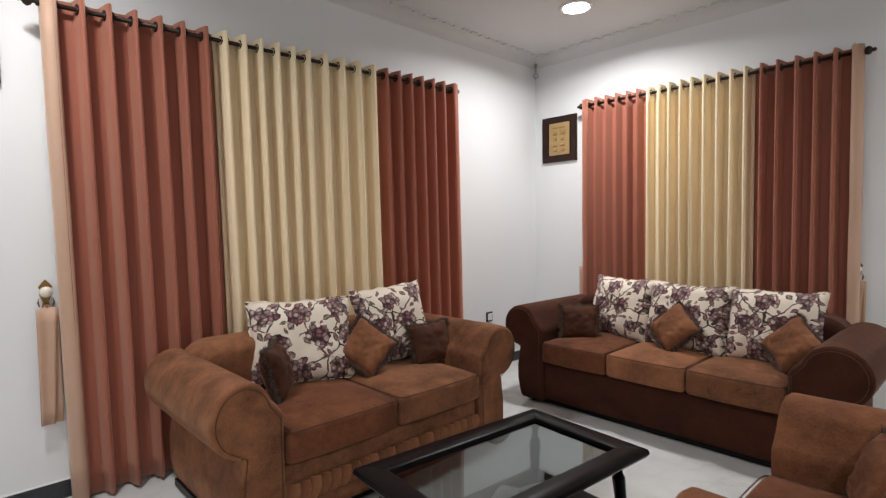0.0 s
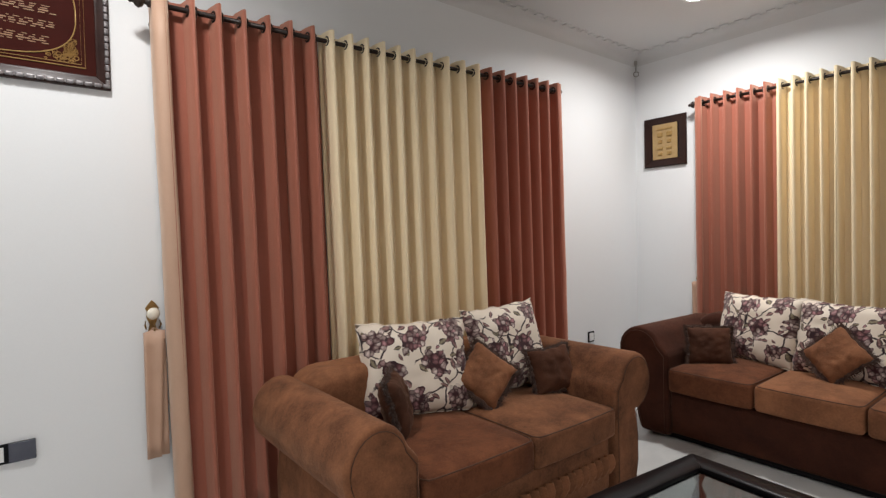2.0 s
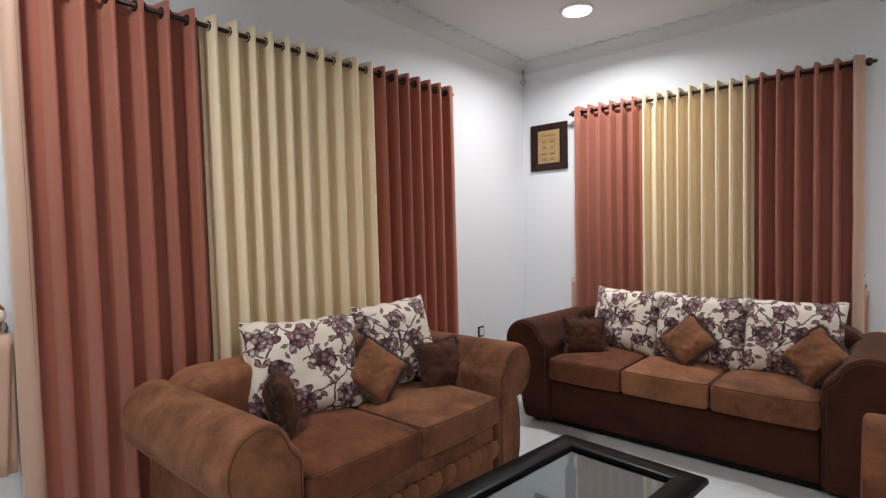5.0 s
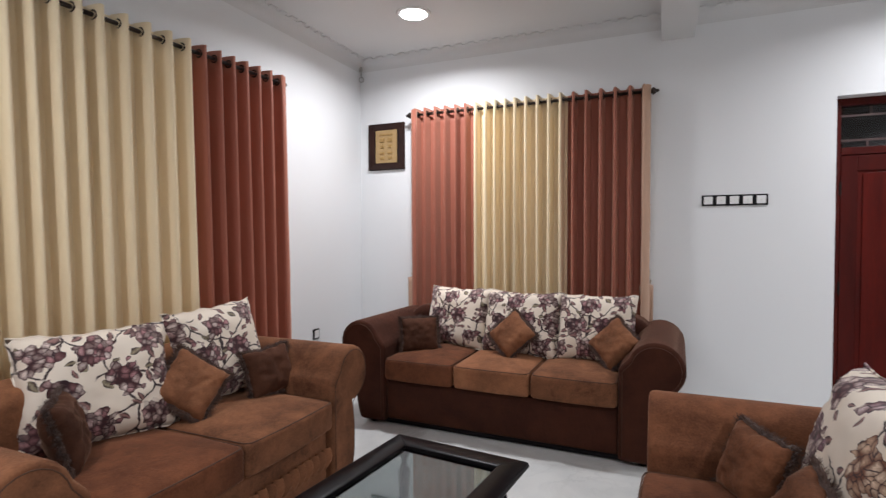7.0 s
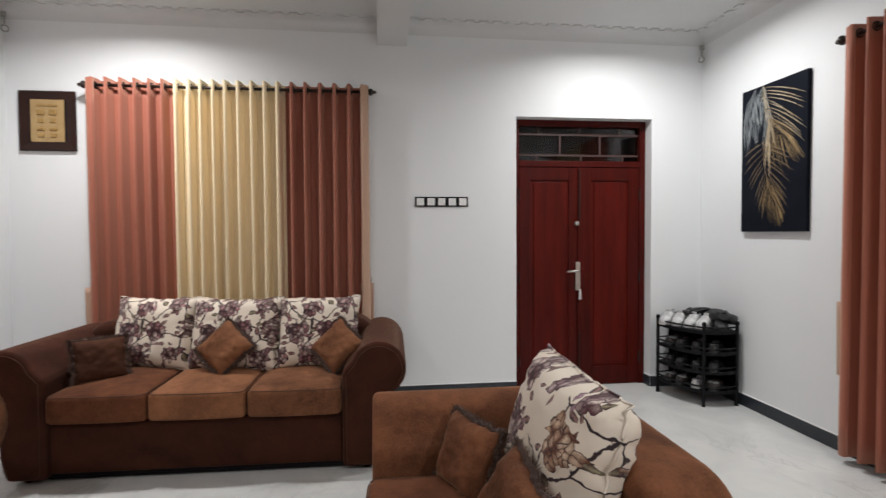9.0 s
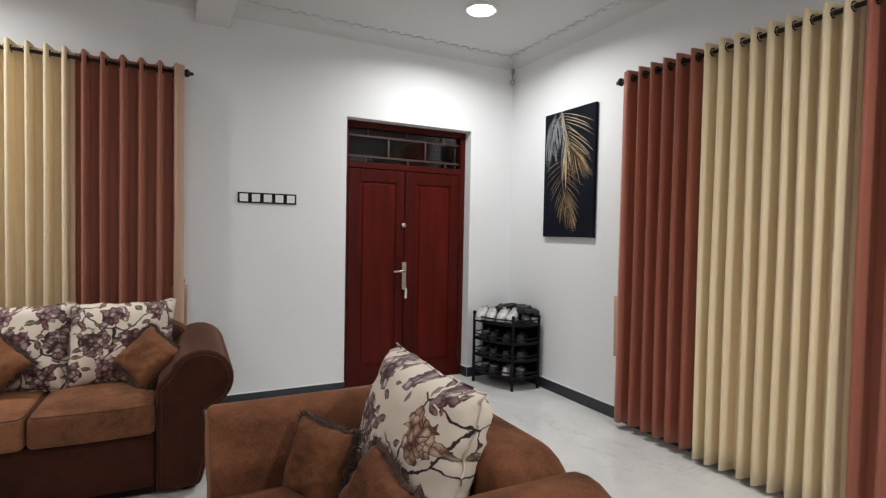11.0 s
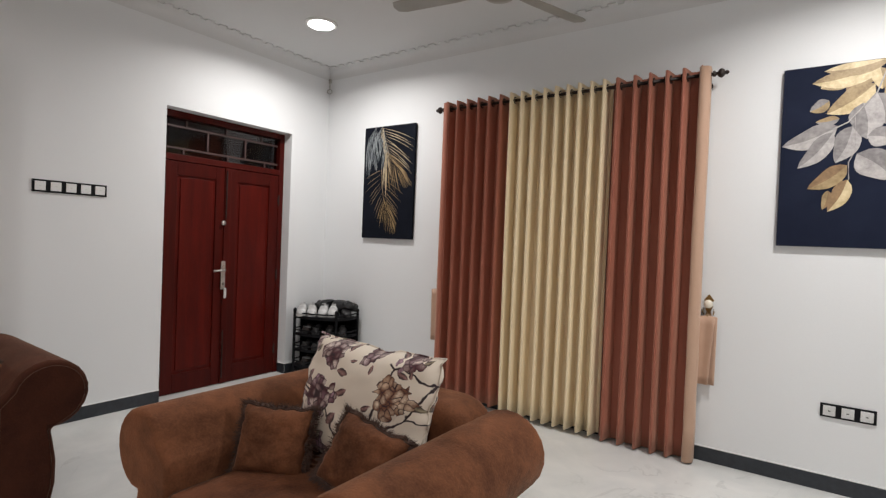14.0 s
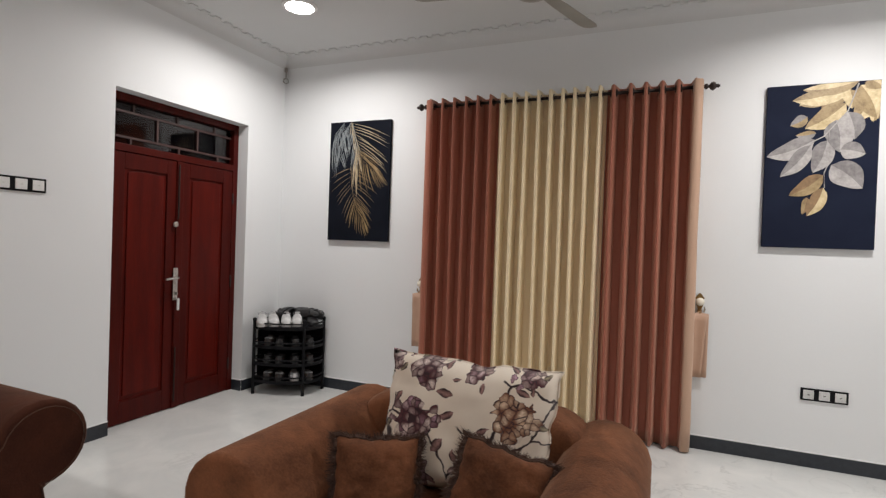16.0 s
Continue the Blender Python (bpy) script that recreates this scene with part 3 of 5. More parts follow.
def panel(s0, s1, folds, off, amp, z0, z1, seed, start=0.0, cut=0.87):
    """One width of cloth in deep waves; x runs along the rod, y towards the wall. Gives the mesh and where it crosses the rod."""
    bm, rnd = bmesh.new(), random.Random(seed)
    per, rows = 20, 18
    n = int(folds * per)
    wob = [rnd.uniform(-1, 1) for _ in range(n + 2)]
    grid, cross = [], []
    for j in range(rows + 1):
        v = j / rows
        z = z1 + (z0 - z1) * v
        line = []
        for i in range(n + 1):
            u = i / n
            ph = 2 * math.pi * (folds * u + start)
            k = ph / (2 * math.pi)
            drift = 0.016 * v * noise.noise((k * 0.9 + seed, v * 1.3, seed * 0.37)) + 0.010 * noise.noise((k * 1.7, seed, 0.0))
            a = amp * (1 + 0.22 * v * noise.noise((k * 0.8, 3.1 + seed, v * 1.5)) + 0.12 * noise.noise((math.floor(k + 0.5) * 1.3, seed, 5.0)))
            c0 = math.cos(ph) - cut
            wave = math.tanh(3.0 * c0) / (math.tanh(3.0 * (1 - cut)) if c0 > 0 else 1.0)
            x = s0 + (s1 - s0) * u + (drift if 0.02 < u < 0.98 else drift * 0.3) + 0.40 * (s1 - s0) / (2 * math.pi * folds) * math.sin(2 * ph)
            y = -off - a * wave
            zz = z + (0.006 * math.cos(ph) if j == 0 else 0) + (0.012 * noise.noise((k, seed, 9.0)) if j == rows else 0)
            line.append(bm.verts.new((x, y, zz)))
        grid.append(line)
    for a, b in zip(grid, grid[1:]):
        for i in range(n):
            bm.faces.new((a[i], a[i + 1], b[i + 1], b[i]))
    for c in range(8):
        for q in (c - math.acos(cut) / 6.283 - start, c + math.acos(cut) / 6.283 - start):
            if 0 < q < folds:
                cross.append(grid[0][round(q * per)].co.x)
    return bm, cross


def curtain_set(wall, marks, folds, rod_z, off, amp, hems, finials, seed, where, tan_edges, tilt=0.0):
    """Two half curtains, each of a rust and a cream width, on a bronze rod with finials."""
    w = WALLS[wall] @ pose(finials[1], 0, rod_z, 0, tilt, 0) @ pose(-finials[1], 0, -rod_z)
    s = marks
    edge_out = 0.012
    for half, (ru, cr, fr, fc, hr, hc) in enumerate((((s[0], s[1]), (s[1], s[2]), folds[0], folds[1], hems[0], hems[1]), ((s[3], s[4]), (s[2], s[3]), folds[3], folds[2], hems[3], hems[2]))):
        cx = (ru[0] + cr[1]) / 2
        th = thing("curtain", "closed floor-length eyelet curtain in rust and cream, " + where, "curtain", w @ pose(cx, 0, 0), "eyelet curtains")
        eye = None
        for nm, (a, b), fo, hem, mt, lab, sd, st in (("rust_width", ru, fr, hr, RUST, "rust-brown satin width", 1, 0.5 * half), ("cream_width", cr, fc, hc, CREAM, "cream satin width", 2, 0.5 - 0.5 * half)):
            bm, cross = panel(a - cx, b - cx, fo, off + (0.004 if nm == "cream_width" else 0), amp, hem, rod_z + 0.048, seed + half * 3 + sd, st, 0.87 if nm == "rust_width" else 0.77)
            cloth = part(nm, bm, mt, th, lab, smooth=True, solid=0.003)
            if nm == "rust_width":
                bm, sg, e = bmesh.new(), (-1 if half == 0 else 1), (a if half == 0 else b) - cx
                plan = [(0.022, -0.02), (0.030, -off * 0.5), (0.034, -off - amp * 0.35), (0.022, -off - amp * 0.80), (0.0, -off - amp * 1.02), (-0.022, -off - amp * 0.95), (-0.030, -off - amp * 0.6)]
                cols = [[bm.verts.new((e + sg * (px + edge_out) + 0.012 * noise.noise((q * 0.5, seed, half)) * q / 12, py, rod_z + 0.046 + (hem - rod_z - 0.046) * q / 12)) for q in range(13)] for px, py in plan]
                for ca, cb in zip(cols, cols[1:]):
                    for q in range(12):
                        bm.faces.new((ca[q], ca[q + 1], cb[q + 1], cb[q]))
                plain = tan_edges[half]
                part("tan_edge" if plain else "return_edge", bm, EDGE_TAN if plain else RUST, th, "plain tan outer edge" if plain else "", smooth=True, solid=0.003)
            for x in cross:
                if eye is None:
                    eye = part("eyelet", torus((0, 0, 0), (1, 0, 0), 0.024, 0.0055), IRON, cloth, smooth=True)
                    me = eye.data
                else:
                    eye = new("eyelet", me)
                    eye.parent = cloth
                eye.matrix_basis = pose(x, -off, rod_z)
    # plain strips run along both outer edges, tan where asked, back to the wall
    rod = thing("curtain_rod", "dark bronze curtain rod with turned finials", "curtain rod", w @ pose((finials[0] + finials[1]) / 2, -off, rod_z), "curtain rods")
    half = (finials[1] - finials[0]) / 2
    part("pole", lathe([(0.0125, -half + 0.09), (0.0125, half - 0.09)], 12, None, Matrix.Rotation(radians(90), 4, "Y")), IRON, rod, smooth=True)
    for sg in (-1, 1):
        prof = [(0.014, 0), (0.020, 0.004), (0.020, 0.014), (0.011, 0.020), (0.011, 0.028), (0.024, 0.036), (0.031, 0.050), (0.024, 0.064), (0.012, 0.072), (0.012, 0.078), (0.015, 0.084), (0.004, 0.096)]
        part("finial", lathe(prof, 14, None, pose(sg * (half - 0.095), 0, 0, 0, sg * 90, 0)), IRON, rod, smooth=True)
        bm = tube([(sg * (half - 0.13), 0, -0.016), (sg * (half - 0.13), off * 0.5, -0.035), (sg * (half - 0.13), off - 0.006, -0.05)], 0.007)
        lathe([(0.026, 0), (0.026, 0.006), (0.018, 0.010)], 14, bm, Matrix.Translation((sg * (half - 0.13), off, -0.05)) @ Matrix.Rotation(radians(90), 4, "X"))
        torus((sg * (half - 0.13), 0, 0), (1, 0, 0), 0.016, 0.005, bm)
        part("bracket", bm, IRON, rod, smooth=True)


curtain_set("north", (1.070, 1.866, 2.475, 3.09, 3.885), (6.5, 5.5, 4.5, 6.5), 2.598, 0.14, 0.047, (0.062, 0.050, 0.036, 0.024), (0.93, 3.975), 1, "behind the loveseat", (True, False), -1.0)
curtain_set("east", (-4.262, -3.695, -3.279, -2.829, -2.205), (5.5, 4.5, 4.5, 5.5), 2.566, 0.11, 0.050, (0.02, 0.02, 0.02, 0.02), (-4.375, -2.095), 11, "behind the three-seat sofa", (False, True))
curtain_set("south", (-3.642, -3.064, -2.629, -2.217, -1.615), (5.5, 4.5, 4.5, 5.5), 2.572, 0.105, 0.052, (0.05, 0.03, 0.03, 0.012), (-3.79, -1.465), 21, "behind the armchair", (False, True))


def tieback(wall, s, ztop, zbot, width, yaw=0):
    w = WALLS[wall]
    hook = thing("tieback_hook", "ornate brass curtain hook with a cream porcelain knob", "curtain hook", w @ pose(s, 0, ztop), "tieback hooks")
    bm = prism([(-0.020, -0.01), (0.020, -0.01), (0.012, 0.02), (0.026, 0.06), (0.022, 0.085), (0.030, 0.10), (0.012, 0.125), (0, 0.138), (-0.012, 0.125), (-0.030, 0.10), (-0.022, 0.085), (-0.026, 0.06), (-0.012, 0.02)], -0.008, 0, "y")
    tube([(0, -0.008, 0.0), (0, -0.04, -0.02), (0.0, -0.055, 0.0), (0, -0.05, 0.025)], 0.005, 8, bm)
    tube([(-0.028, -0.008, 0.0), (-0.034, -0.02, 0.02), (-0.030, -0.012, 0.04)], 0.004, 6, bm)
    tube([(0.028, -0.008, 0.0), (0.034, -0.02, 0.02), (0.030, -0.012, 0.04)], 0.004, 6, bm)
    part("back_plate", bm, BRASS, hook, bevel=0.002)
    part("knob", lathe([(0.006, 0), (0.014, 0.008), (0.027, 0.016), (0.029, 0.026), (0.022, 0.038), (0.008, 0.044)], 18, None, pose(0, -0.008, 0.075, 90)), PORCELAIN, hook, "cream porcelain knob", smooth=True)
    band = thing("tieback", "folded beige-brown fabric curtain tieback hanging on a wall hook", "tieback", w @ pose(s, -0.045, ztop, 0, 0, yaw), "curtain tiebacks")
    hh = ztop - zbot
    for sg, dy in ((-1, -0.012), (1, 0.012)):
        bm = bmesh.new()
        rows = []
        for j in range(9):
            v = j / 8
            row = []
            for i in range(7):
                u = i / 6 - 0.5
                taper = 1.0 - 0.30 * v * (1 if sg < 0 else 0.9)
                row.append(bm.verts.new((u * width * taper + sg * 0.006 + 0.012 * v * sg, dy + 0.006 * math.cos(u * 6) * (1 - 0.4 * v) - sg * 0.004 * v, -0.018 * abs(u) * (1 - v) - v * hh)))
            rows.append(row)
        for a, b in zip(rows, rows[1:]):
            for i in range(6):
                bm.faces.new((a[i], a[i + 1], b[i + 1], b[i]))
        part("strap", bm, BAND, band, smooth=True, solid=0.007)
    part("loop", torus((0, 0, -0.005), (0, 1, 0), 0.014, 0.003), BAND, band, smooth=True)


tieback("north", 1.008, 1.035, 0.425, 0.085)
tieback("south", -1.530, 0.985, 0.525, 0.105)
tieback("south", -3.735, 0.975, 0.505, 0.10)
tieback("east", -2.185, 1.00, 0.52, 0.095)
tieback("east", -4.330, 1.00, 0.52, 0.095)


# ---- sofas ----
def arm(bm_side, depth):
    """Scroll arm outline, x outwards from the seat, pushed along the depth."""
    pts = [(0.0, 0.03), (0.0, 0.60)] + arc(0.215, 0.605, 0.165, 160, -75, 14) + [(0.222, 0.445), (0.235, 0.37), (0.248, 0.28), (0.246, 0.17), (0.230, 0.09), (0.210, 0.03)]
    return prism([(bm_side * a, b) for a, b in pts], -0.01, depth, "y")


def sofa(name, label, category, m, seats, unit, ruched=False, depth=0.95, cloth=SUEDE, arms=(1.0, 1.0), brushed=(), piped=True):
    """Front at y = 0, back towards +y, centred on x."""
    th = thing(name, label, category, m)
    w = seats * unit
    for sg, slim in zip((-1, 1), arms):
        a = part("arm", arm(sg * slim, depth), cloth, th, bevel=0.028, segs=3)
        a.matrix_basis = pose(sg * w / 2, 0, 0)
        if not piped:
            continue
        pip = [(sg * slim * p, -0.013, q) for p, q in [(0.025, 0.06), (0.025, 0.58)] + arc(0.215, 0.605, 0.140, 165, -70, 16) + [(0.205, 0.44), (0.222, 0.30), (0.22, 0.16), (0.195, 0.06)]]
        part("piping", tube(pip, 0.0022, 6), PIPING, a, smooth=True)
    part("base", soft_box(-w / 2, w / 2, 0.03, depth, 0.05, 0.345, 0.015), cloth, th, smooth=True)
    part("plinth", box(-w / 2 - 0.20, w / 2 + 0.20, 0.06, depth - 0.04, 0.012, 0.05), BLACKWOOD, th, "black wooden plinth")
    for sx in (-1, 1):
        for y in (0.08, depth - 0.1):
            part("foot", lathe([(0.025, 0), (0.03, 0.03), (0.03, 0.05)], 12, None, Matrix.Translation((sx * (w / 2 + 0.14), y, 0))), BLACKWOOD, th)
    for i in range(seats):
        x0 = -w / 2 + i * unit
        d = 0.70
        c = soft_box(x0 + 0.004, x0 + unit - 0.004, -0.02, d, 0.348, 0.505, 0.028, 4)
        bmesh.ops.subdivide_edges(c, edges=[e for e in c.edges if e.calc_length() > 0.2], cuts=7, use_grid_fill=True)
        for vtx in c.verts:
            u, vv = (vtx.co.x - x0) / unit * 2 - 1, (vtx.co.y + 0.02) / (d + 0.02) * 2 - 1
            puff = max(0, 1 - u * u) * max(0, 1 - vv * vv)
            if vtx.co.z > 0.45:
                vtx.co.z += 0.032 * puff ** 0.7 + 0.004 * noise.noise((vtx.co.x * 6, vtx.co.y * 6, i))
            if vtx.co.y < 0.02:
                vtx.co.y -= 0.012 * max(0, 1 - u * u)
        cu = part("seat_cushion", c, SUEDE_NAP if i in brushed else SUEDE, th, smooth=True)
        loop = [(x0 + 0.012, d - 0.05, 0.503), (x0 + 0.012, 0.012, 0.503), (x0 + 0.03, -0.016, 0.503)] + [(x0 + unit * (0.1 + 0.8 * q / 8), -0.019 - 0.012 * (1 - (0.2 * q - 0.8) ** 2), 0.504) for q in range(9)] + [(x0 + unit - 0.03, -0.016, 0.503), (x0 + unit - 0.012, 0.012, 0.503), (x0 + unit - 0.012, d - 0.05, 0.503)]
        part("piping", tube(loop, 0.003, 6), PIPING, cu, smooth=True)
    # back with a rolled top that turns down into the arms
    hw = w / 2 + 0.17
    bpts = [(-hw, 0.30), (hw, 0.30), (hw, 0.66)] + [(hw - 0.16 + 0.16 * math.cos(radians(a)), 0.66 + 0.15 * math.sin(radians(a))) for a in range(15, 91, 15)] + [(-hw + 0.16 - 0.16 * math.cos(radians(a)), 0.66 + 0.15 * math.sin(radians(a))) for a in range(90, 0, -15)] + [(-hw, 0.66)]
    part("backrest", prism(bpts, depth - 0.27, depth, "y"), cloth, th, bevel=0.07, segs=5)
    if ruched:
        nf, first = 23, None
        ww = (w - 0.02) / nf
        for q in range(nf):
            x0 = -w / 2 + 0.01 + ww * (q + 0.5)
            if first is None:
                bm, grid = bmesh.new(), []
                for j in range(7):
                    v = j / 6
                    grid.append([bm.verts.new((ww * (i / 7 - 0.5) + 0.030 * (v - 0.5) + 0.006 * math.sin(math.pi * v), 0.034 - (0.048 * (i / 6) ** 0.7 if i < 7 else 0.0) * (0.45 + 0.55 * math.sin(math.pi * (0.08 + 0.84 * v))), 0.145 + 0.100 * v)) for i in range(8)])
                for a, b in zip(grid, grid[1:]):
                    for i in range(7):
                        bm.faces.new((a[i], a[i + 1], b[i + 1], b[i]))
                first = part("ruched_tuck", bm, cloth, th, smooth=True)
                tuck = first
            else:
                tuck = new("ruched_tuck", first.data)
                tuck.parent = th
            tuck.matrix_basis = pose(x0, 0, 0)
    return th


# ---- cushions ----
def cushion(name, label, m, w, h, t, mat, fringe=False, seed=0, group="", wrinkle=0.010):
    """Stands on its lower edge at the origin, face towards -y."""
    th = thing(name, label, "cushion", m, group)
    bm, n = bmesh.new(), 22
    sides = []
    for sg in (-1, 1):
        g = []
        for j in range(n + 1):
            row = []
            for i in range(n + 1):
                u, v = 2 * i / n - 1, 2 * j / n - 1
                x = w / 2 * u * (1 - 0.07 * (1 - v * v))
                z = h / 2 + h / 2 * v * (1 - 0.07 * (1 - u * u))
                p = max(0.0, (1 - u ** 4) * (1 - v ** 4))
                y = sg * t / 2 * p ** 0.55
                edge = p ** 0.3
                y += sg * edge * wrinkle * (noise.noise((u * 3 + seed, v * 3, sg + seed)) + 0.7 * noise.noise((u * 7, v * 7 + seed, sg)))
                rim_k = max(abs(u), abs(v)) ** 6
                gather = rim_k * wrinkle * 1.1 * noise.noise((u * 4.5 + seed, v * 4.5, seed * 0.7))
                x, z = x + gather * (1 if abs(u) > abs(v) else 0.3), z + gather * (1 if abs(v) >= abs(u) else 0.3)
                if i in (0, n) or j in (0, n):
                    y = wrinkle * 1.3 * noise.noise((u * 6, v * 6, seed + 3.0))
                row.append((x, y, z))
            g.append(row)
        sides.append(g)
    front = [[bm.verts.new(p) for p in row] for row in sides[0]]
    rear = [[front[j][i] if i in (0, n) or j in (0, n) else bm.verts.new(sides[1][j][i]) for i in range(n + 1)] for j in range(n + 1)]
    for g in (front, rear):
        for j in range(n):
            for i in range(n):
                bm.faces.new((g[j][i], g[j][i + 1], g[j + 1][i + 1], g[j + 1][i]))
    rim = [sides[0][0][i] for i in range(n)] + [sides[0][j][n] for j in range(n)] + [sides[0][n][n - i] for i in range(n)] + [sides[0][n - j][0] for j in range(n)]
    part("cover", bm, mat, th, smooth=True)
    if fringe:
        rnd, fb = random.Random(seed), bmesh.new()
        c = Vector((0, 0, h / 2))
        for a, b in zip(rim, rim[1:] + rim[:1]):
            a, b = Vector(a), Vector(b)
            for q in range(30):
                p = a.lerp(b, (q + rnd.random()) / 30)
                out = (p - c).normalized()
                side = Vector((-out.z, 0, out.x)) * 0.0022
                tip = p + out * rnd.uniform(0.010, 0.030) + Vector((rnd.uniform(-0.016, 0.016), rnd.uniform(-0.024, 0.024), rnd.uniform(-0.016, 0.006)))
                up = Vector((0, 0.003, 0))
                vs = [fb.verts.new(p - out * 0.006 + side), fb.verts.new(p - out * 0.006 - side), fb.verts.new(p - out * 0.006 + up), fb.verts.new(tip)]
                for f3 in ((0, 1, 3), (1, 2, 3), (2, 0, 3), (0, 2, 1)):
                    fb.faces.new([vs[q3] for q3 in f3])
        tube(rim, 0.011, 6, fb, True)
        part("fringe", fb, FRINGE, th, "short dark ragged fringe")
    else:
        part("piping", tube(rim, 0.005, 6, None, True), mat, th, smooth=True)
    return th


def lean(x, y, back, roll, yaw, w, h, z=0.525):
    """Stands a cushion of that size at (x, y) on the seat, turned in its own plane by roll, then leant back."""
    r = radians(roll)
    up = (w * 0.93 * abs(math.sin(r)) + h * 0.93 * abs(math.cos(r))) / 2
    return pose(x, y, z, -back, 0, yaw) @ pose(0, 0, up, 0, roll, 0) @ pose(0, 0, -h / 2)


loveseat = sofa("loveseat", "two-seat brown suede sofa with scroll arms and a ruched base", "sofa", pose(2.353, 3.735, 0), 2, 0.65, True, arms=(0.86, 0.96), brushed=(0,))
SOFA_TURN = pose(3.955, 3.125, 0, 0, 0, -1.3) @ pose(-3.965, -3.11, 0)
sofa("sofa", "three-seat brown suede sofa with scroll arms, before closed curtains", "sofa", SOFA_TURN @ pose(3.965, 3.11, 0, 0, 0, -90), 3, 0.547, False, cloth=SUEDE_SHADED, brushed=(0,))
sofa("armchair", "deep brown suede armchair with scroll arms on white marble", "armchair", pose(2.50, 2.10, 0, 0, 0, 180) @ Matrix.Diagonal((1, 1, 0.96, 1)), 1, 0.63, False, cloth=SUEDE_CHAIR_SHADED, brushed=(0,), piped=False)

FL = "plump cream cushion with a purple floral print"
SM = "small brown suede cushion with a ragged fringe"
for x, y, back, roll, yaw, w, h, t, mt, sd in (
        (2.13, 4.30, 18, 0, -17, 0.62, 0.51, 0.19, FLORAL[0], 1), (2.80, 4.27, 18, -4, -10, 0.54, 0.52, 0.18, FLORAL[1], 2),
        (4.52, 3.62, 17, 0, -103, 0.60, 0.49, 0.18, FLORAL[1], 6), (4.42, 3.05, 17, 0, -97, 0.62, 0.49, 0.18, FLORAL[0], 7), (4.40, 2.49, 17, 0, -90, 0.56, 0.49, 0.18, FLORAL[1], 8),
        (2.46, 1.55, 15, 1, 180, 0.69, 0.50, 0.25, FLORAL[2], 12)):
    cushion("floral_cushion", FL if sd < 12 else "plump cream cushion with purple and peach roses", (SOFA_TURN if 6 <= sd <= 8 else Matrix()) @ lean(x, y, back, roll, yaw, w, h, 0.525 if sd < 12 else 0.50), w, h, t, mt, seed=sd, group="floral cushions", wrinkle=0.012 if sd < 12 else 0.016)
for x, y, back, roll, yaw, w, h, mt, sd in (
        (1.93, 4.17, 16, 0, 52, 0.30, 0.29, SUEDE_DARK, 3), (2.45, 4.11, 28, 42, -22, 0.28, 0.28, SUEDE, 4), (2.945, 4.07, 22, -3, -14, 0.30, 0.27, SUEDE_DARK, 5),
        (4.22, 3.76, 18, 0, -55, 0.29, 0.27, SUEDE_DARK, 9), (4.24, 3.08, 30, 40, -100, 0.28, 0.28, SUEDE, 10), (4.22, 2.38, 30, 38, -112, 0.28, 0.28, SUEDE, 11),
        (2.665, 1.80, 20, 0, 204, 0.30, 0.26, SUEDE_CHAIR_SHADED, 13), (2.25, 1.775, 27, 13, 188, 0.31, 0.26, SUEDE_CHAIR_SHADED, 14)):
    cushion("fringed_cushion", SM, (SOFA_TURN if 9 <= sd <= 11 else Matrix()) @ lean(x, y, back, roll, yaw, w, h, 0.522 if sd < 12 else 0.492), w, h, 0.125, mt, True, sd, "fringed cushions")


# ---- coffee table ----
table = thing("coffee_table", "low black lacquered coffee table with a smoked glass top", "coffee table", pose(2.377, 3.012, 0, 0, 0, -6.0))
TL, TW, TZ, RIM = 1.11, 0.68, 0.402, 0.10


def rim_side(name, a, b, flip):
    (x0, y0), (x1, y1) = a, b
    d = Vector((x1 - x0, y1 - y0, 0))
    ln = d.length
    prof = [(-RIM, TZ - 0.045), (0, TZ - 0.045), (0.012, TZ - 0.028), (0.008, TZ - 0.008), (-0.008, TZ), (-RIM + 0.012, TZ - 0.002), (-RIM, TZ - 0.008)]
    bm = prism(prof, 0, ln, "y")
    for v in bm.verts:
        k = v.co.x
        v.co.y += -k if v.co.y < ln / 2 else k
    return part(name, bm, BLACKWOOD, table, bevel=0.003, m=Matrix.Translation((x0, y0, 0)) @ Matrix.Rotation(math.atan2(d.y, d.x) - math.pi / 2, 4, "Z"))


cs = [(-TL / 2, -TW / 2), (TL / 2, -TW / 2), (TL / 2, TW / 2), (-TL / 2, TW / 2)]
for i in range(4):
    rim_side("rim", cs[i], cs[(i + 1) % 4], 1)
part("glass_top", box(-TL / 2 + RIM - 0.01, TL / 2 - RIM + 0.01, -TW / 2 + RIM - 0.01, TW / 2 - RIM + 0.01, TZ - 0.030, TZ - 0.022), TABLEGLASS, table, "smoked glass panel")
for sx in (-1, 1):
    for sy in (-1, 1):
        cx, cy = sx * (TL / 2 - 0.08), sy * (TW / 2 - 0.08)
        path = [(cx, cy, TZ - 0.045), (cx - sx * 0.006, cy - sy * 0.006, 0.26), (cx + sx * 0.004, cy + sy * 0.004, 0.12), (cx + sx * 0.03, cy + sy * 0.03, 0.0)]
        part("leg", tube(path, 0.03, 8, None, False, [0.038, 0.030, 0.024, 0.022]), BLACKWOOD, table, smooth=True)


part("lower_shelf", box(-TL / 2 + 0.06, TL / 2 - 0.06, -TW / 2 + 0.06, TW / 2 - 0.06, 0.088, 0.106), BLACKWOOD, table, "dark lower shelf", bevel=0.004)


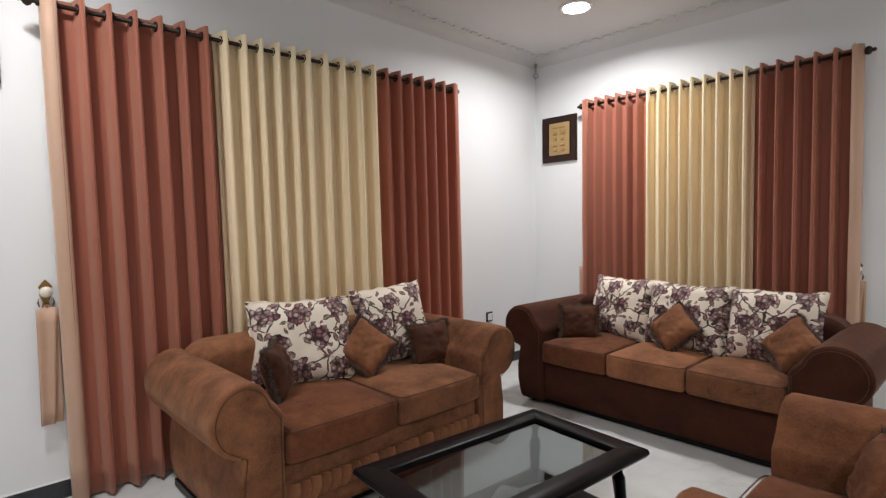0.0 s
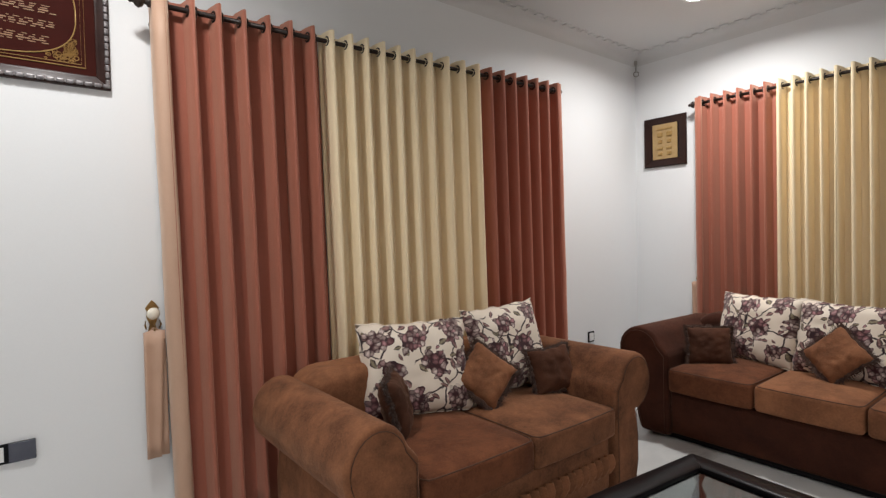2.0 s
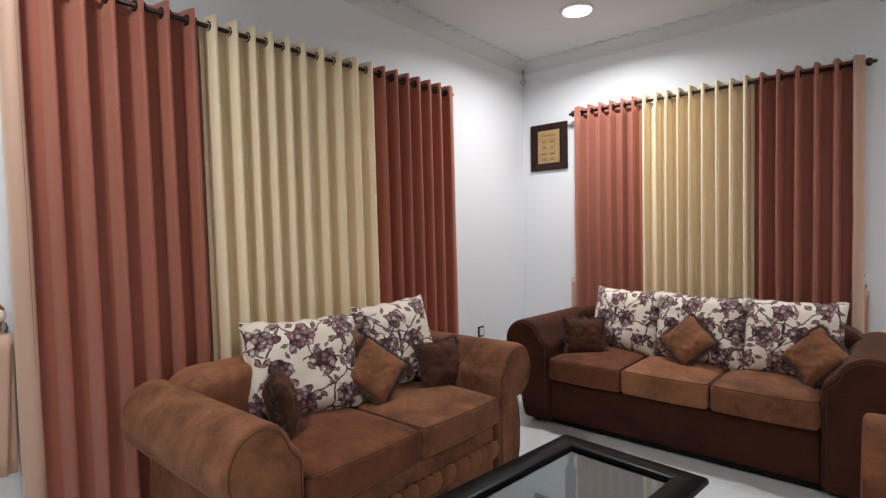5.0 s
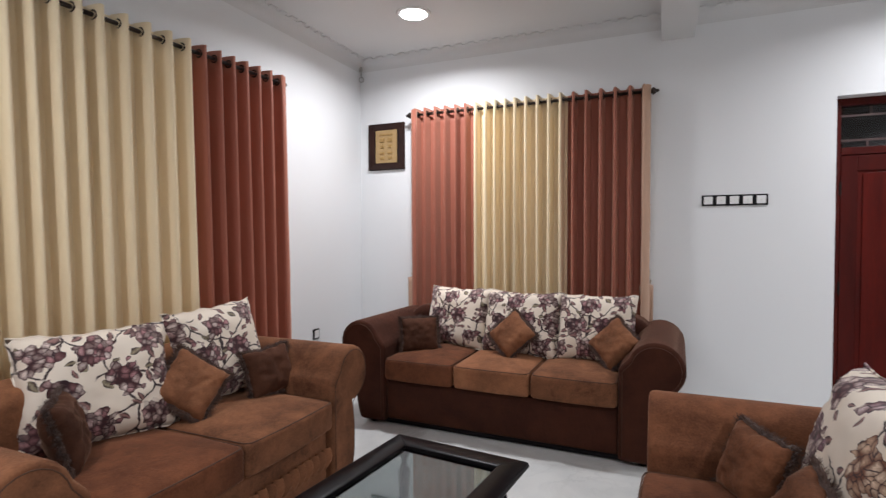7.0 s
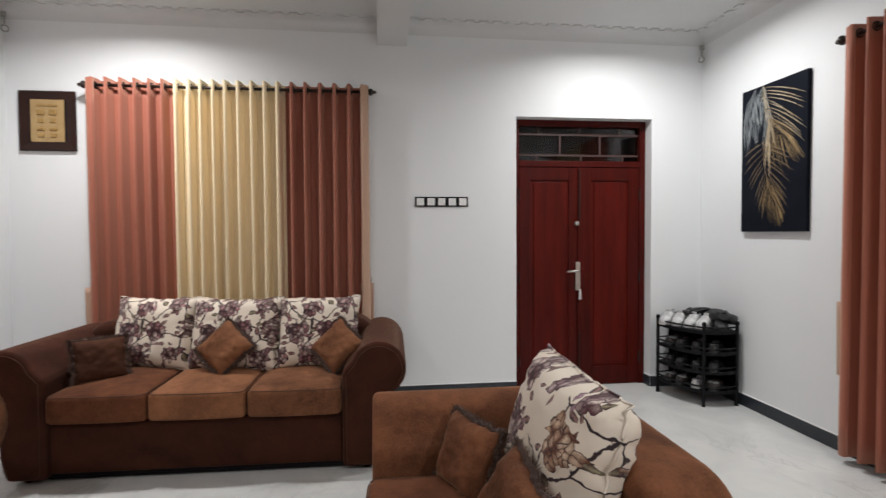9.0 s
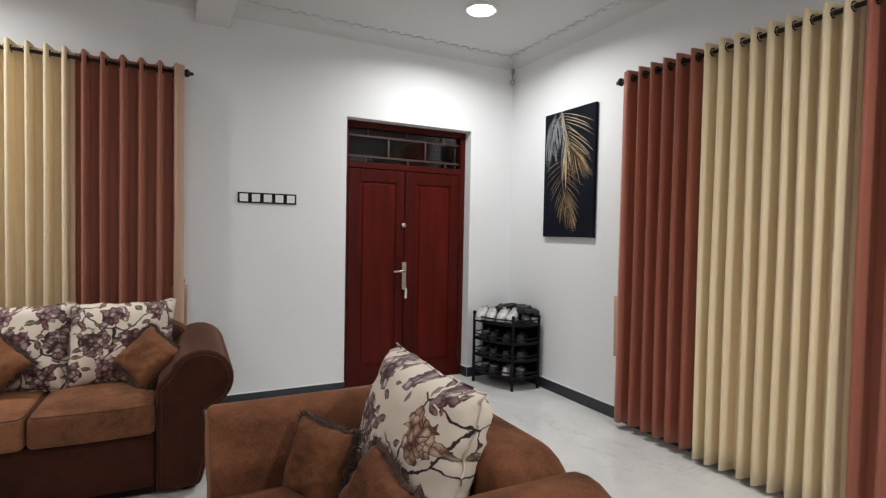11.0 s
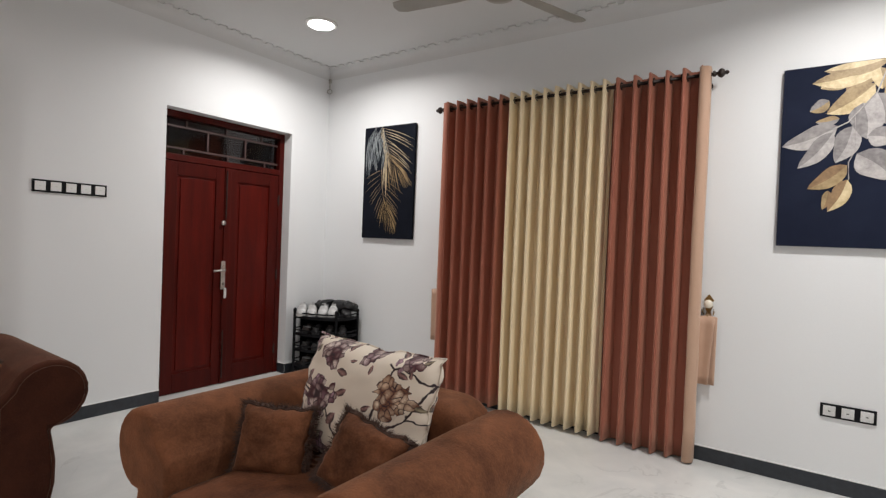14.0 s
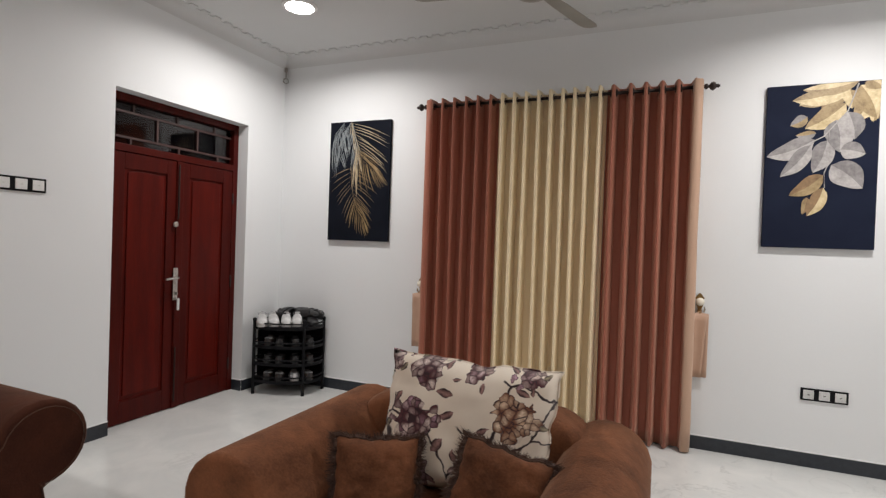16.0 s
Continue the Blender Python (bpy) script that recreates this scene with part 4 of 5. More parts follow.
for px, py, yaw in ((0.17, 0.17, 24), (0.31, 0.10, -12)):
    sheet = thing("folded_paper", "pale folded paper on the table's lower shelf", "paper", pose(2.377, 3.012, 0, 0, 0, -6) @ pose(px, py, 0.1065, 0, 0, yaw), "folded papers")
    bm = prism([(-0.07, 0.0), (0.07, 0.0), (0.072, 0.003), (0.0, 0.007), (-0.07, 0.004)], -0.05, 0.05, "y")
    part("sheet", bm, WHITEPLASTIC, sheet)


# ---- switches and sockets ----
def switch_plate(wall, s, z, n, pitch, height, label, frame_mat, rocker_mat, blanks=()):
    th = thing("switch_plate", label, "switch", WALLS[wall] @ pose(s, 0, z), "")
    wd = n * pitch
    part("frame", soft_box(-wd / 2, wd / 2, -0.010, 0, -height / 2, height / 2, 0.003), frame_mat, th, smooth=False)
    for i in range(n):
        x = -wd / 2 + (i + 0.5) * pitch
        if i in blanks:
            part("blank_cover", soft_box(x - pitch * 0.49, x + pitch * 0.49, -0.014, -0.009, -height * 0.49, height * 0.49, 0.002), SLATE, th, "dark slate blank cover")
            continue
        rk = part("rocker", soft_box(x - pitch * 0.34, x + pitch * 0.34, -0.016, -0.009, -height * 0.36, height * 0.36, 0.002), rocker_mat, th, "white rocker module")
        part("marker", box(x - 0.006, x + 0.006, -0.0175, -0.016, -0.004, 0.002), GREYPLASTIC if rocker_mat is WHITEPLASTIC else BLACKPLASTIC, rk)
    return th


switch_plate("east", -1.547, 1.677, 5, 0.0915, 0.085, "five-gang switch plate, white rockers in a black frame", BLACKPLASTIC, WHITEPLASTIC)
switch_plate("south", -0.768, 0.488, 3, 0.0885, 0.082, "three-gang switch plate, silver rockers in a black frame", BLACKPLASTIC, GREYPLASTIC)
switch_plate("north", 0.412, 0.580, 3, 0.092, 0.084, "black socket plate with a white socket and a blank", BLACKPLASTIC, WHITEPLASTIC, (2,))
switch_plate("north", 4.505, 0.515, 1, 0.088, 0.095, "single white socket plate with a dark surround", BLACKPLASTIC, WHITEPLASTIC)


# ---- framed pictures ----
def framed(wall, s0, s1, z0, z1, name, label, width, inner):
    th = thing(name, label, "picture frame", WALLS[wall] @ pose((s0 + s1) / 2, 0, z0))
    hw, hh = (s1 - s0) / 2, z1 - z0
    part("backing", box(-hw + 0.01, hw - 0.01, -0.012, -0.002, 0.01, hh - 0.01), inner, th)
    prof = [(0, 0), (0, -0.022), (0.008, -0.030), (width * 0.55, -0.024), (width * 0.8, -0.018), (width, -0.016), (width, 0)]
    for a, b in (((-hw, 0), (hw, 0)), ((hw, 0), (hw, hh)), ((hw, hh), (-hw, hh)), ((-hw, hh), (-hw, 0))):
        d = Vector((b[0] - a[0], 0, b[1] - a[1]))
        ln = d.length
        ang = math.atan2(d.z, d.x)
        bm = bmesh.new()
        ends = []
        for e in (0, 1):
            ring = []
            for p, q in prof:
                t = p if e == 0 else ln - p
                ring.append(bm.verts.new((a[0] + math.cos(ang) * t - math.sin(ang) * p, q, a[1] + math.sin(ang) * t + math.cos(ang) * p)))
            ends.append(ring)
        n = len(prof)
        for i in range(n):
            bm.faces.new((ends[0][i], ends[0][(i + 1) % n], ends[1][(i + 1) % n], ends[1][i]))
        bm.faces.new(ends[0][::-1])
        bm.faces.new(ends[1])
        part("moulding", bm, FRAMEWOOD, th, bevel=0.002)
    return th, hw, hh


fa, hw, hh = framed("north", -0.16, 0.872, 2.152, 2.777, "framed_calligraphy", "large dark wooden frame with gold lines of writing on maroon", 0.055, MAROON)
# silver beaded lip round the frame
bead = bmesh.new()
for k in range(30):
    x = -hw + 0.018 + (2 * hw - 0.036) * k / 29
    soft_box(x - 0.014, x + 0.014, -0.036, -0.022, 0.006, 0.022, 0.004, 2, bead)
for k in range(18):
    z = 0.03 + (hh - 0.06) * k / 17
    soft_box(hw - 0.022, hw - 0.006, -0.036, -0.022, z - 0.014, z + 0.014, 0.004, 2, bead)
part("silver_beading", bead, SILVERLEAF, fa, "worn silver beaded edge")
gx, gz = hw - 0.095, 0.085
for ins, rr in ((0.0, 0.0028), (0.014, 0.0018)):
    part("gold_border", tube([(-gx + ins, -0.014, gz + ins), (gx - ins, -0.014, gz + ins), (gx - ins, -0.014, hh - gz - ins), (-gx + ins, -0.014, hh - gz - ins)], rr, 6, None, True), GOLD, fa)
ow, oh = gx - 0.03, (hh - 2 * gz) / 2 - 0.025
oval = [(math.copysign(abs(math.cos(q)) ** 0.55, math.cos(q)) * ow, -0.014, hh / 2 + math.copysign(abs(math.sin(q)) ** 0.75, math.sin(q)) * oh) for q in [2 * math.pi * i / 56 for i in range(56)]]
part("gold_oval", tube(oval, 0.0026, 6, None, True), GOLD, fa)
rnd = random.Random(5)
orn = bmesh.new()
for sx in (-1, 1):
    for sz in (-1, 1):
        for k in range(110):
            u, v = rnd.random(), rnd.random()
            x, z = ow * (0.70 + 0.30 * u), oh * (0.45 + 0.58 * v)
            if (x / ow) ** 3.2 + (z / oh) ** 2.6 < 1.12 or x > gx - 0.024:
                continue
            torus((sx * x, -0.0135, hh / 2 + sz * z), (0, 1, 0), rnd.uniform(0.004, 0.010), 0.0015, orn, 8, 4)
tagged(part("gold_ornament", orn, GOLD, fa, "gold scrollwork in the corners"), kind="stuff")
for line in range(5):
    zc = hh / 2 + (2 - line) * 0.066
    half = (ow - 0.07) * (1 - 0.02 * (line - 2) ** 2)
    bars = bmesh.new()
    for dz, tall, least, most in ((-0.013, 0.004, 0.008, 0.04), (-0.003, 0.005, 0.012, 0.05), (0.006, 0.004, 0.006, 0.03), (0.016, 0.003, 0.006, 0.03)):
        x = -half
        while x < half - 0.02:
            wd = rnd.uniform(least, most)
            box(x, min(x + wd, half), -0.0138, -0.0122, zc + dz - tall / 2, zc + dz + tall / 2, bars)
            x += wd + rnd.uniform(0.006, 0.022)
    part("script_line", bars, SCRIPT, fa)
fb2, hw, hh = framed("east", -4.852, -4.442, 2.068, 2.535, "framed_plaque", "small black wooden frame with a gold relief plaque", 0.07, BLACKWOOD)
part("gold_plate", soft_box(-0.122, 0.122, -0.020, -0.012, 0.07, 0.40, 0.003), GOLDPAPER, fb2, "pale gold embossed plate")
for sx in (-1, 1):
    for z, a, b in ((0.30, 0.026, 0.022), (0.235, 0.020, 0.018), (0.17, 0.028, 0.012), (0.12, 0.022, 0.016)):
        part("emblem", soft_box(sx * 0.045 - a, sx * 0.045 + a, -0.030, -0.018, z - b, z + b, 0.006, 2), GOLD, fb2)
part("emblem", soft_box(-0.075, 0.075, -0.026, -0.018, 0.345, 0.362, 0.003), GOLD, fb2)


def canvas(s0, s1, z0, z1, label, mat):
    th = thing("canvas_picture", label, "picture", WALLS["south"] @ pose((s0 + s1) / 2, 0, z0), "canvas pictures")
    part("canvas", soft_box(-(s1 - s0) / 2, (s1 - s0) / 2, -0.032, -0.002, 0, z1 - z0, 0.003), mat, th)
    return th


def leaflet(bm, x, z, ang, ln, wd, y, bend=0.0, clip=None):
    """A flat pointed blade of paint, kept inside the canvas."""
    pts = []
    for t in (0, 0.2, 0.45, 0.7, 0.9, 1.0):
        a = radians(ang + bend * t)
        pts.append((x + ln * t * math.cos(a), z + ln * t * math.sin(a), wd * (t * (1 - t) * 3.2 + 0.12 * (1 - t)), a))
    left, right = [], []
    for px, pz, ww, a in pts:
        for lst, sg in ((left, 1), (right, -1)):
            qx, qz = px - sg * math.sin(a) * ww, pz + sg * math.cos(a) * ww
            if clip:
                qx, qz = min(max(qx, -clip[0]), clip[0]), min(max(qz, 0.004), clip[1])
            lst.append(bm.verts.new((qx, y, qz)))
    for i in range(len(left) - 1):
        try:
            bm.faces.new((left[i], left[i + 1], right[i + 1], right[i]))
        except ValueError:
            pass


CW, CH = 0.645, 1.104
palm = canvas(-4.722, -4.077, 1.408, 2.512, "tall dark canvas print of golden palm fronds", CANVAS)
rnd = random.Random(8)


def frond(mat, stem, count, left, right, label, y):
    """A stem through points given as shares of the canvas (across, down), with blades on both sides whose angle and length run from first to last."""
    bm = bmesh.new()
    clip = (CW / 2 - 0.002, CH - 0.004)
    pts = [Vector(((u - 0.5) * CW, y, (1 - w) * CH - 0.004)) for u, w in stem]

    def on(t):
        k = min(int(t * (len(pts) - 1)), len(pts) - 2)
        return pts[k].lerp(pts[k + 1], t * (len(pts) - 1) - k)
    tube([on(q / 8) for q in range(9)], 0.0028, 5, bm, radii=[0.0030 - 0.0002 * q for q in range(9)])
    for k in range(count):
        for side, (a0, a1, l0, l1) in enumerate((left, right)):
            t = (k + 0.3 + 0.4 * side + rnd.uniform(-0.15, 0.15)) / count
            p = on(min(max(t, 0.0), 1.0))
            if abs(p.x) < clip[0]:
                leaflet(bm, p.x, p.z, a0 + (a1 - a0) * t + rnd.uniform(-5, 5), (l0 + (l1 - l0) * t) * rnd.uniform(0.95, 1.3), rnd.uniform(0.0026, 0.0046), y - 0.0001 * (k % 4), (9 if side == 0 else -9), clip)
    tagged(part("frond", bm, mat, palm, label), kind="stuff")


frond(FROND_GREY, [(0.24, 0.0), (0.08, 0.10), (0.05, 0.26)], 15, (-112, -98, 0.14, 0.16), (-62, -74, 0.20, 0.22), "grey-blue frond", -0.0326)
frond(FROND_GREY, [(0.36, 0.0), (0.22, 0.09), (0.14, 0.27)], 14, (-122, -100, 0.18, 0.16), (-78, -58, 0.20, 0.18), "grey-blue frond", -0.0332)
frond(FROND_GREY, [(0.38, 0.02), (0.44, 0.14), (0.50, 0.24)], 10, (-116, -102, 0.22, 0.24), (-98, -92, 0.12, 0.16), "grey-blue frond", -0.0338)
frond(FROND_BRONZE, [(0.37, 0.38), (0.39, 0.54), (0.46, 0.70)], 10, (-164, -108, 0.22, 0.20), (-14, -42, 0.27, 0.22), "dim bronze frond", -0.0344)
frond(FROND_PALE, [(0.36, 0.0), (0.42, 0.12), (0.54, 0.28)], 11, (-100, -92, 0.10, 0.22), (-14, -32, 0.36, 0.32), "pale gold frond", -0.0350)
frond(FROND_GOLD, [(0.46, 0.23), (0.56, 0.30), (0.68, 0.36), (0.84, 0.43)], 15, (-102, -62, 0.36, 0.14), (-22, -44, 0.24, 0.15), "bright gold frond", -0.0356)
frond(FROND_PALE, [(0.46, 0.24), (0.44, 0.34), (0.42, 0.44)], 6, (-104, -98, 0.16, 0.16), (-84, -70, 0.26, 0.18), "pale gold frond", -0.0362)
frond(FROND_GOLD, [(0.44, 0.64), (0.50, 0.74), (0.62, 0.83)], 12, (-116, -76, 0.22, 0.14), (-36, -60, 0.24, 0.12), "bronze frond", -0.0368)

LW, LH = 0.625, 1.09
leaves = canvas(-1.168, -0.543, 1.466, 2.556, "navy canvas print of gold and silver leaves", CANVASBLUE)


def painted_leaf(x, z, ang, ln, wd, light, deep, y):
    """One broad leaf from its stalk at (x, z), two halves of different tone and a midrib."""
    a = radians(ang)
    ux, uz, nx, nz = math.cos(a), math.sin(a), -math.sin(a), math.cos(a)
    fit_x, fit_z = LW / 2 - 0.002, LH - 0.003
    out = []
    for sg, mt in ((1, light), (-1, deep)):
        bm = bmesh.new()
        mid, rim_ = [], []
        for i in range(11):
            t = i / 10
            wv = 1.32 * wd * (math.sin(math.pi * t ** 0.85) ** 0.8) * (1 - 0.15 * t) * (1 + 0.06 * math.sin(9 * t + sg))
            bow = 0.06 * ln * math.sin(math.pi * t)
            cx, cz = x + ux * ln * t + nx * bow, z + uz * ln * t + nz * bow
            mid.append(bm.verts.new((min(max(cx, -fit_x), fit_x), y, min(cz, fit_z))))
            rim_.append(bm.verts.new((min(max(cx + sg * nx * wv, -fit_x), fit_x), y - 0.0001, min(cz + sg * nz * wv, fit_z))))
        for i in range(10):
            f4 = [mid[i], mid[i + 1], rim_[i + 1], rim_[i]]
            try:
                bm.faces.new(f4)
            except ValueError:
                pass
        bmesh.ops.remove_doubles(bm, verts=bm.verts, dist=1e-6)
        out.append(part("leaf_half", bm, mt, leaves))
    return out


G, GD, S, SD, BZ = LEAF_GOLD, LEAF_GOLD_DEEP, LEAF_SILVER, LEAF_SILVER_DEEP, LEAF_BRONZE
SHAPES = [
    (0.060, 1.050, 208, 0.210, 0.046, GD, G),
    (0.262, 1.010, 246, 0.200, 0.052, G, GD),
    (0.285, 0.960, 266, 0.140, 0.036, GD, G),
    (0.115, 1.070, 232, 0.190, 0.050, GD, BZ),
    (0.163, 1.062, 193, 0.339, 0.052, G, GD),
    (0.194, 1.090, 187, 0.307, 0.039, GD, G),
    (0.131, 0.950, 215, 0.270, 0.057, G, GD),
    (-0.079, 0.875, 211, 0.110, 0.032, GD, SD),
    (0.205, 1.062, 293, 0.238, 0.071, G, GD),
    (0.236, 1.106, 321, 0.110, 0.046, G, GD),
    (0.147, 1.038, 277, 0.126, 0.039, GD, G),
    (-0.026, 0.763, 186, 0.116, 0.023, SD, GD),
    (-0.032, 0.719, 201, 0.293, 0.053, S, SD),
    (-0.052, 0.685, 231, 0.269, 0.044, S, SD),
    (0.037, 0.713, 251, 0.225, 0.053, S, SD),
    (0.079, 0.844, 277, 0.214, 0.067, S, SD),
    (0.142, 0.894, 283, 0.186, 0.055, SD, S),
    (0.108, 0.650, 346, 0.141, 0.048, SD, S),
    (0.063, 0.550, 318, 0.232, 0.071, SD, S),
    (0.021, 0.485, 216, 0.232, 0.044, GD, BZ),
    (0.026, 0.400, 245, 0.208, 0.039, G, BZ),
    (-0.063, 0.338, 258, 0.118, 0.021, BZ, GD),
]
for k, (x, z, ang, ln, wd, li, de) in enumerate(SHAPES):
    painted_leaf(x, z, ang, ln, wd, li, de, -0.0326 - 0.00018 * k)
part("stalk", tube([(0.194, -0.035, 1.075), (0.142, -0.035, 0.900), (0.016, -0.035, 0.738), (-0.058, -0.035, 0.700)], 0.004, 6), LEAF_SILVER, leaves)
part("stalk", tube([(0.047, -0.035, 0.775), (0.056, -0.035, 0.575), (0.026, -0.035, 0.500), (0.032, -0.035, 0.400)], 0.003, 6), LEAF_SILVER, leaves)


# ---- small hooks high in the corners ----
for cx, cy, cz, yaw in ((EAST - 0.02, NORTH - 0.02, 3.0, -45), (EAST - 0.02, SOUTH + 0.02, 2.955, -135)):
    hk = thing("corner_hook", "small grey metal hook with a ring in the corner", "hook", pose(cx, cy, cz, 0, 0, yaw), "corner hooks")
    part("stem", tube([(0, 0.012, 0.115), (0, -0.012, 0.09), (0, -0.014, 0.034)], 0.0055, 6), FANPAINT, hk)
    part("ring", torus((0, -0.016, 0.0), (0.2, 1, 0), 0.024, 0.0045), FANPAINT, hk, smooth=True)
    part("rose", soft_box(-0.014, 0.014, -0.008, 0.02, 0.095, 0.135, 0.003), FANPAINT, hk)

# ---- ceiling fan ----
FX, FY, FZ = 2.53, 0.41, 2.885
fan = thing("ceiling_fan", "three-blade grey ceiling fan, standing still", "ceiling fan", pose(FX, FY, FZ))
part("down_rod", lathe([(0.012, 0.05), (0.012, TOP - FZ)], 10), FANPAINT, fan, smooth=True)
part("canopy", lathe([(0.02, TOP - FZ - 0.09), (0.055, TOP - FZ - 0.03), (0.06, TOP - FZ)], 20), FANPAINT, fan, smooth=True)
part("motor", lathe([(0.05, -0.055), (0.085, -0.05), (0.105, -0.02), (0.105, 0.02), (0.06, 0.05), (0.02, 0.06)], 28), FANPAINT, fan, smooth=True)
for a in (250, 10, 130):
    bm = prism([(0.16, -0.045), (0.30, -0.060), (0.65, -0.068), (0.70, -0.05), (0.71, 0.0), (0.69, 0.045), (0.63, 0.055), (0.30, 0.050), (0.16, 0.040)], -0.002, 0.002, "z")
    bl = part("blade", bm, FANPAINT, fan, bevel=0.001, m=pose(0, 0, 0, 0, 0, a) @ pose(0, 0, 0, 9, 0, 0))
    part("blade_iron", box(0.08, 0.22, -0.018, 0.018, 0.002, 0.008), FANPAINT, bl)


# ---- shoe rack in the corner ----
rack = thing("shoe_rack", "black plastic corner shoe rack with four full tiers", "shoe rack", pose(EAST - 0.02, SOUTH + 0.02, 0))
RA = 0.47
POSTS = [(-0.035, 0.035), (-0.13, RA), (-0.57, 0.04), (-0.56, 0.32)]
for px, py in POSTS:
    part("post", lathe([(0.016, 0), (0.014, 0.02), (0.014, 0.655), (0.017, 0.66), (0.017, 0.675), (0.008, 0.685)], 10, None, Matrix.Translation((px, py, 0))), BLACKPLASTIC, rack, smooth=True)
TIERS = (0.115, 0.27, 0.425, 0.595)
edge = [(-0.13, RA), (-0.24, 0.462), (-0.36, 0.435), (-0.47, 0.385), (-0.56, 0.32), (-0.595, 0.24), (-0.60, 0.14), (-0.57, 0.04)]
for z in TIERS:
    tray = part("tier", prism([(-0.03, 0.03)] + edge, z, z + 0.012, "z"), BLACKPLASTIC, rack)
    part("tier_rail", tube([(x, y, z + 0.045) for x, y in edge], 0.007, 6), BLACKPLASTIC, tray)
    rimband = bmesh.new()
    lo, hi = [rimband.verts.new((x, y, z - 0.010)) for x, y in edge], [rimband.verts.new((x, y, z + 0.018)) for x, y in edge]
    for q in range(len(edge) - 1):
        rimband.faces.new((lo[q], lo[q + 1], hi[q + 1], hi[q]))
    part("tier_rim", rimband, BLACKPLASTIC, tray, solid=0.008)
    part("tier_rail", tube([(-0.13, RA, z + 0.06), (-0.035, 0.035, z + 0.06), (-0.57, 0.04, z + 0.06)], 0.006, 6), BLACKPLASTIC, tray)


# black sheets added at the wall sides in place of the shade between tiers
for nm, y0, y1, x0, x1 in (("darkening_sheet", 0.03, RA - 0.16, -0.032, -0.026), ("darkening_sheet", 0.022, 0.028, -RA - 0.09, -0.03)):
    part(nm, box(x0, x1, y0, y1, 0.10, 0.60), BLACKPLASTIC, rack)


def shoe(label, m, upper, sole, low=1.0):
    """A low trainer: y is its length, toe towards -y."""
    th = thing("shoe", label, "shoe", m, "shoes on the rack")
    bm = bmesh.new()
    secs = [(-0.138, 0.020, 0.036), (-0.125, 0.036, 0.050), (-0.09, 0.046, 0.058), (-0.04, 0.047, 0.078), (0.01, 0.043, 0.098), (0.05, 0.040, 0.092), (0.095, 0.038, 0.088), (0.128, 0.032, 0.094), (0.140, 0.020, 0.092)]
    rings = []
    for y, w, h in secs:
        h = 0.02 + (h - 0.02) * low
        rings.append([bm.verts.new((w * math.copysign(abs(math.cos(radians(a))) ** 0.55, math.cos(radians(a))), y, 0.02 + (h - 0.02) * math.sin(radians(a)) ** 0.6)) for a in range(0, 181, 22)])
    for a, b in zip(rings, rings[1:]):
        for i in range(len(a) - 1):
            bm.faces.new((a[i], a[i + 1], b[i + 1], b[i]))
    bm.faces.new(rings[0])
    bm.faces.new(rings[-1])
    part("upper", bm, upper, th, smooth=True, solid=0.003)
    outline2 = [(w * 1.08, y) for y, w, h in secs] + [(-w * 1.08, y) for y, w, h in secs[::-1]]
    part("sole", prism(outline2, 0, 0.022, "z"), sole, th, bevel=0.004)
    lace = bmesh.new()
    for k in range(4):
        y = -0.05 + 0.02 * k
        tube([(-0.024, y, 0.058 + 0.008 * k), (0, y + 0.004, 0.020 + (0.056 + 0.007 * k) * (0.6 + 0.4 * low)), (0.024, y, 0.058 + 0.008 * k)], 0.003, 5, lace)
    part("laces", lace, sole, th)
    part("tongue", soft_box(-0.022, 0.022, 0.012, 0.022, 0.05, 0.02 + 0.098 * low, 0.004), upper, th)
    part("heel_tab", soft_box(-0.012, 0.012, 0.132, 0.145, 0.03, 0.02 + 0.088 * low, 0.003), SHOEGREY if upper is SHOEWHITE else sole, th)
    part("opening", torus((0, 0.078, 0.02 + 0.070 * low), (0, -0.1, 1), 0.032, 0.009), SHOEBLACK if upper is SHOEBLACK else SHOEGREY, th, smooth=True)
    return th


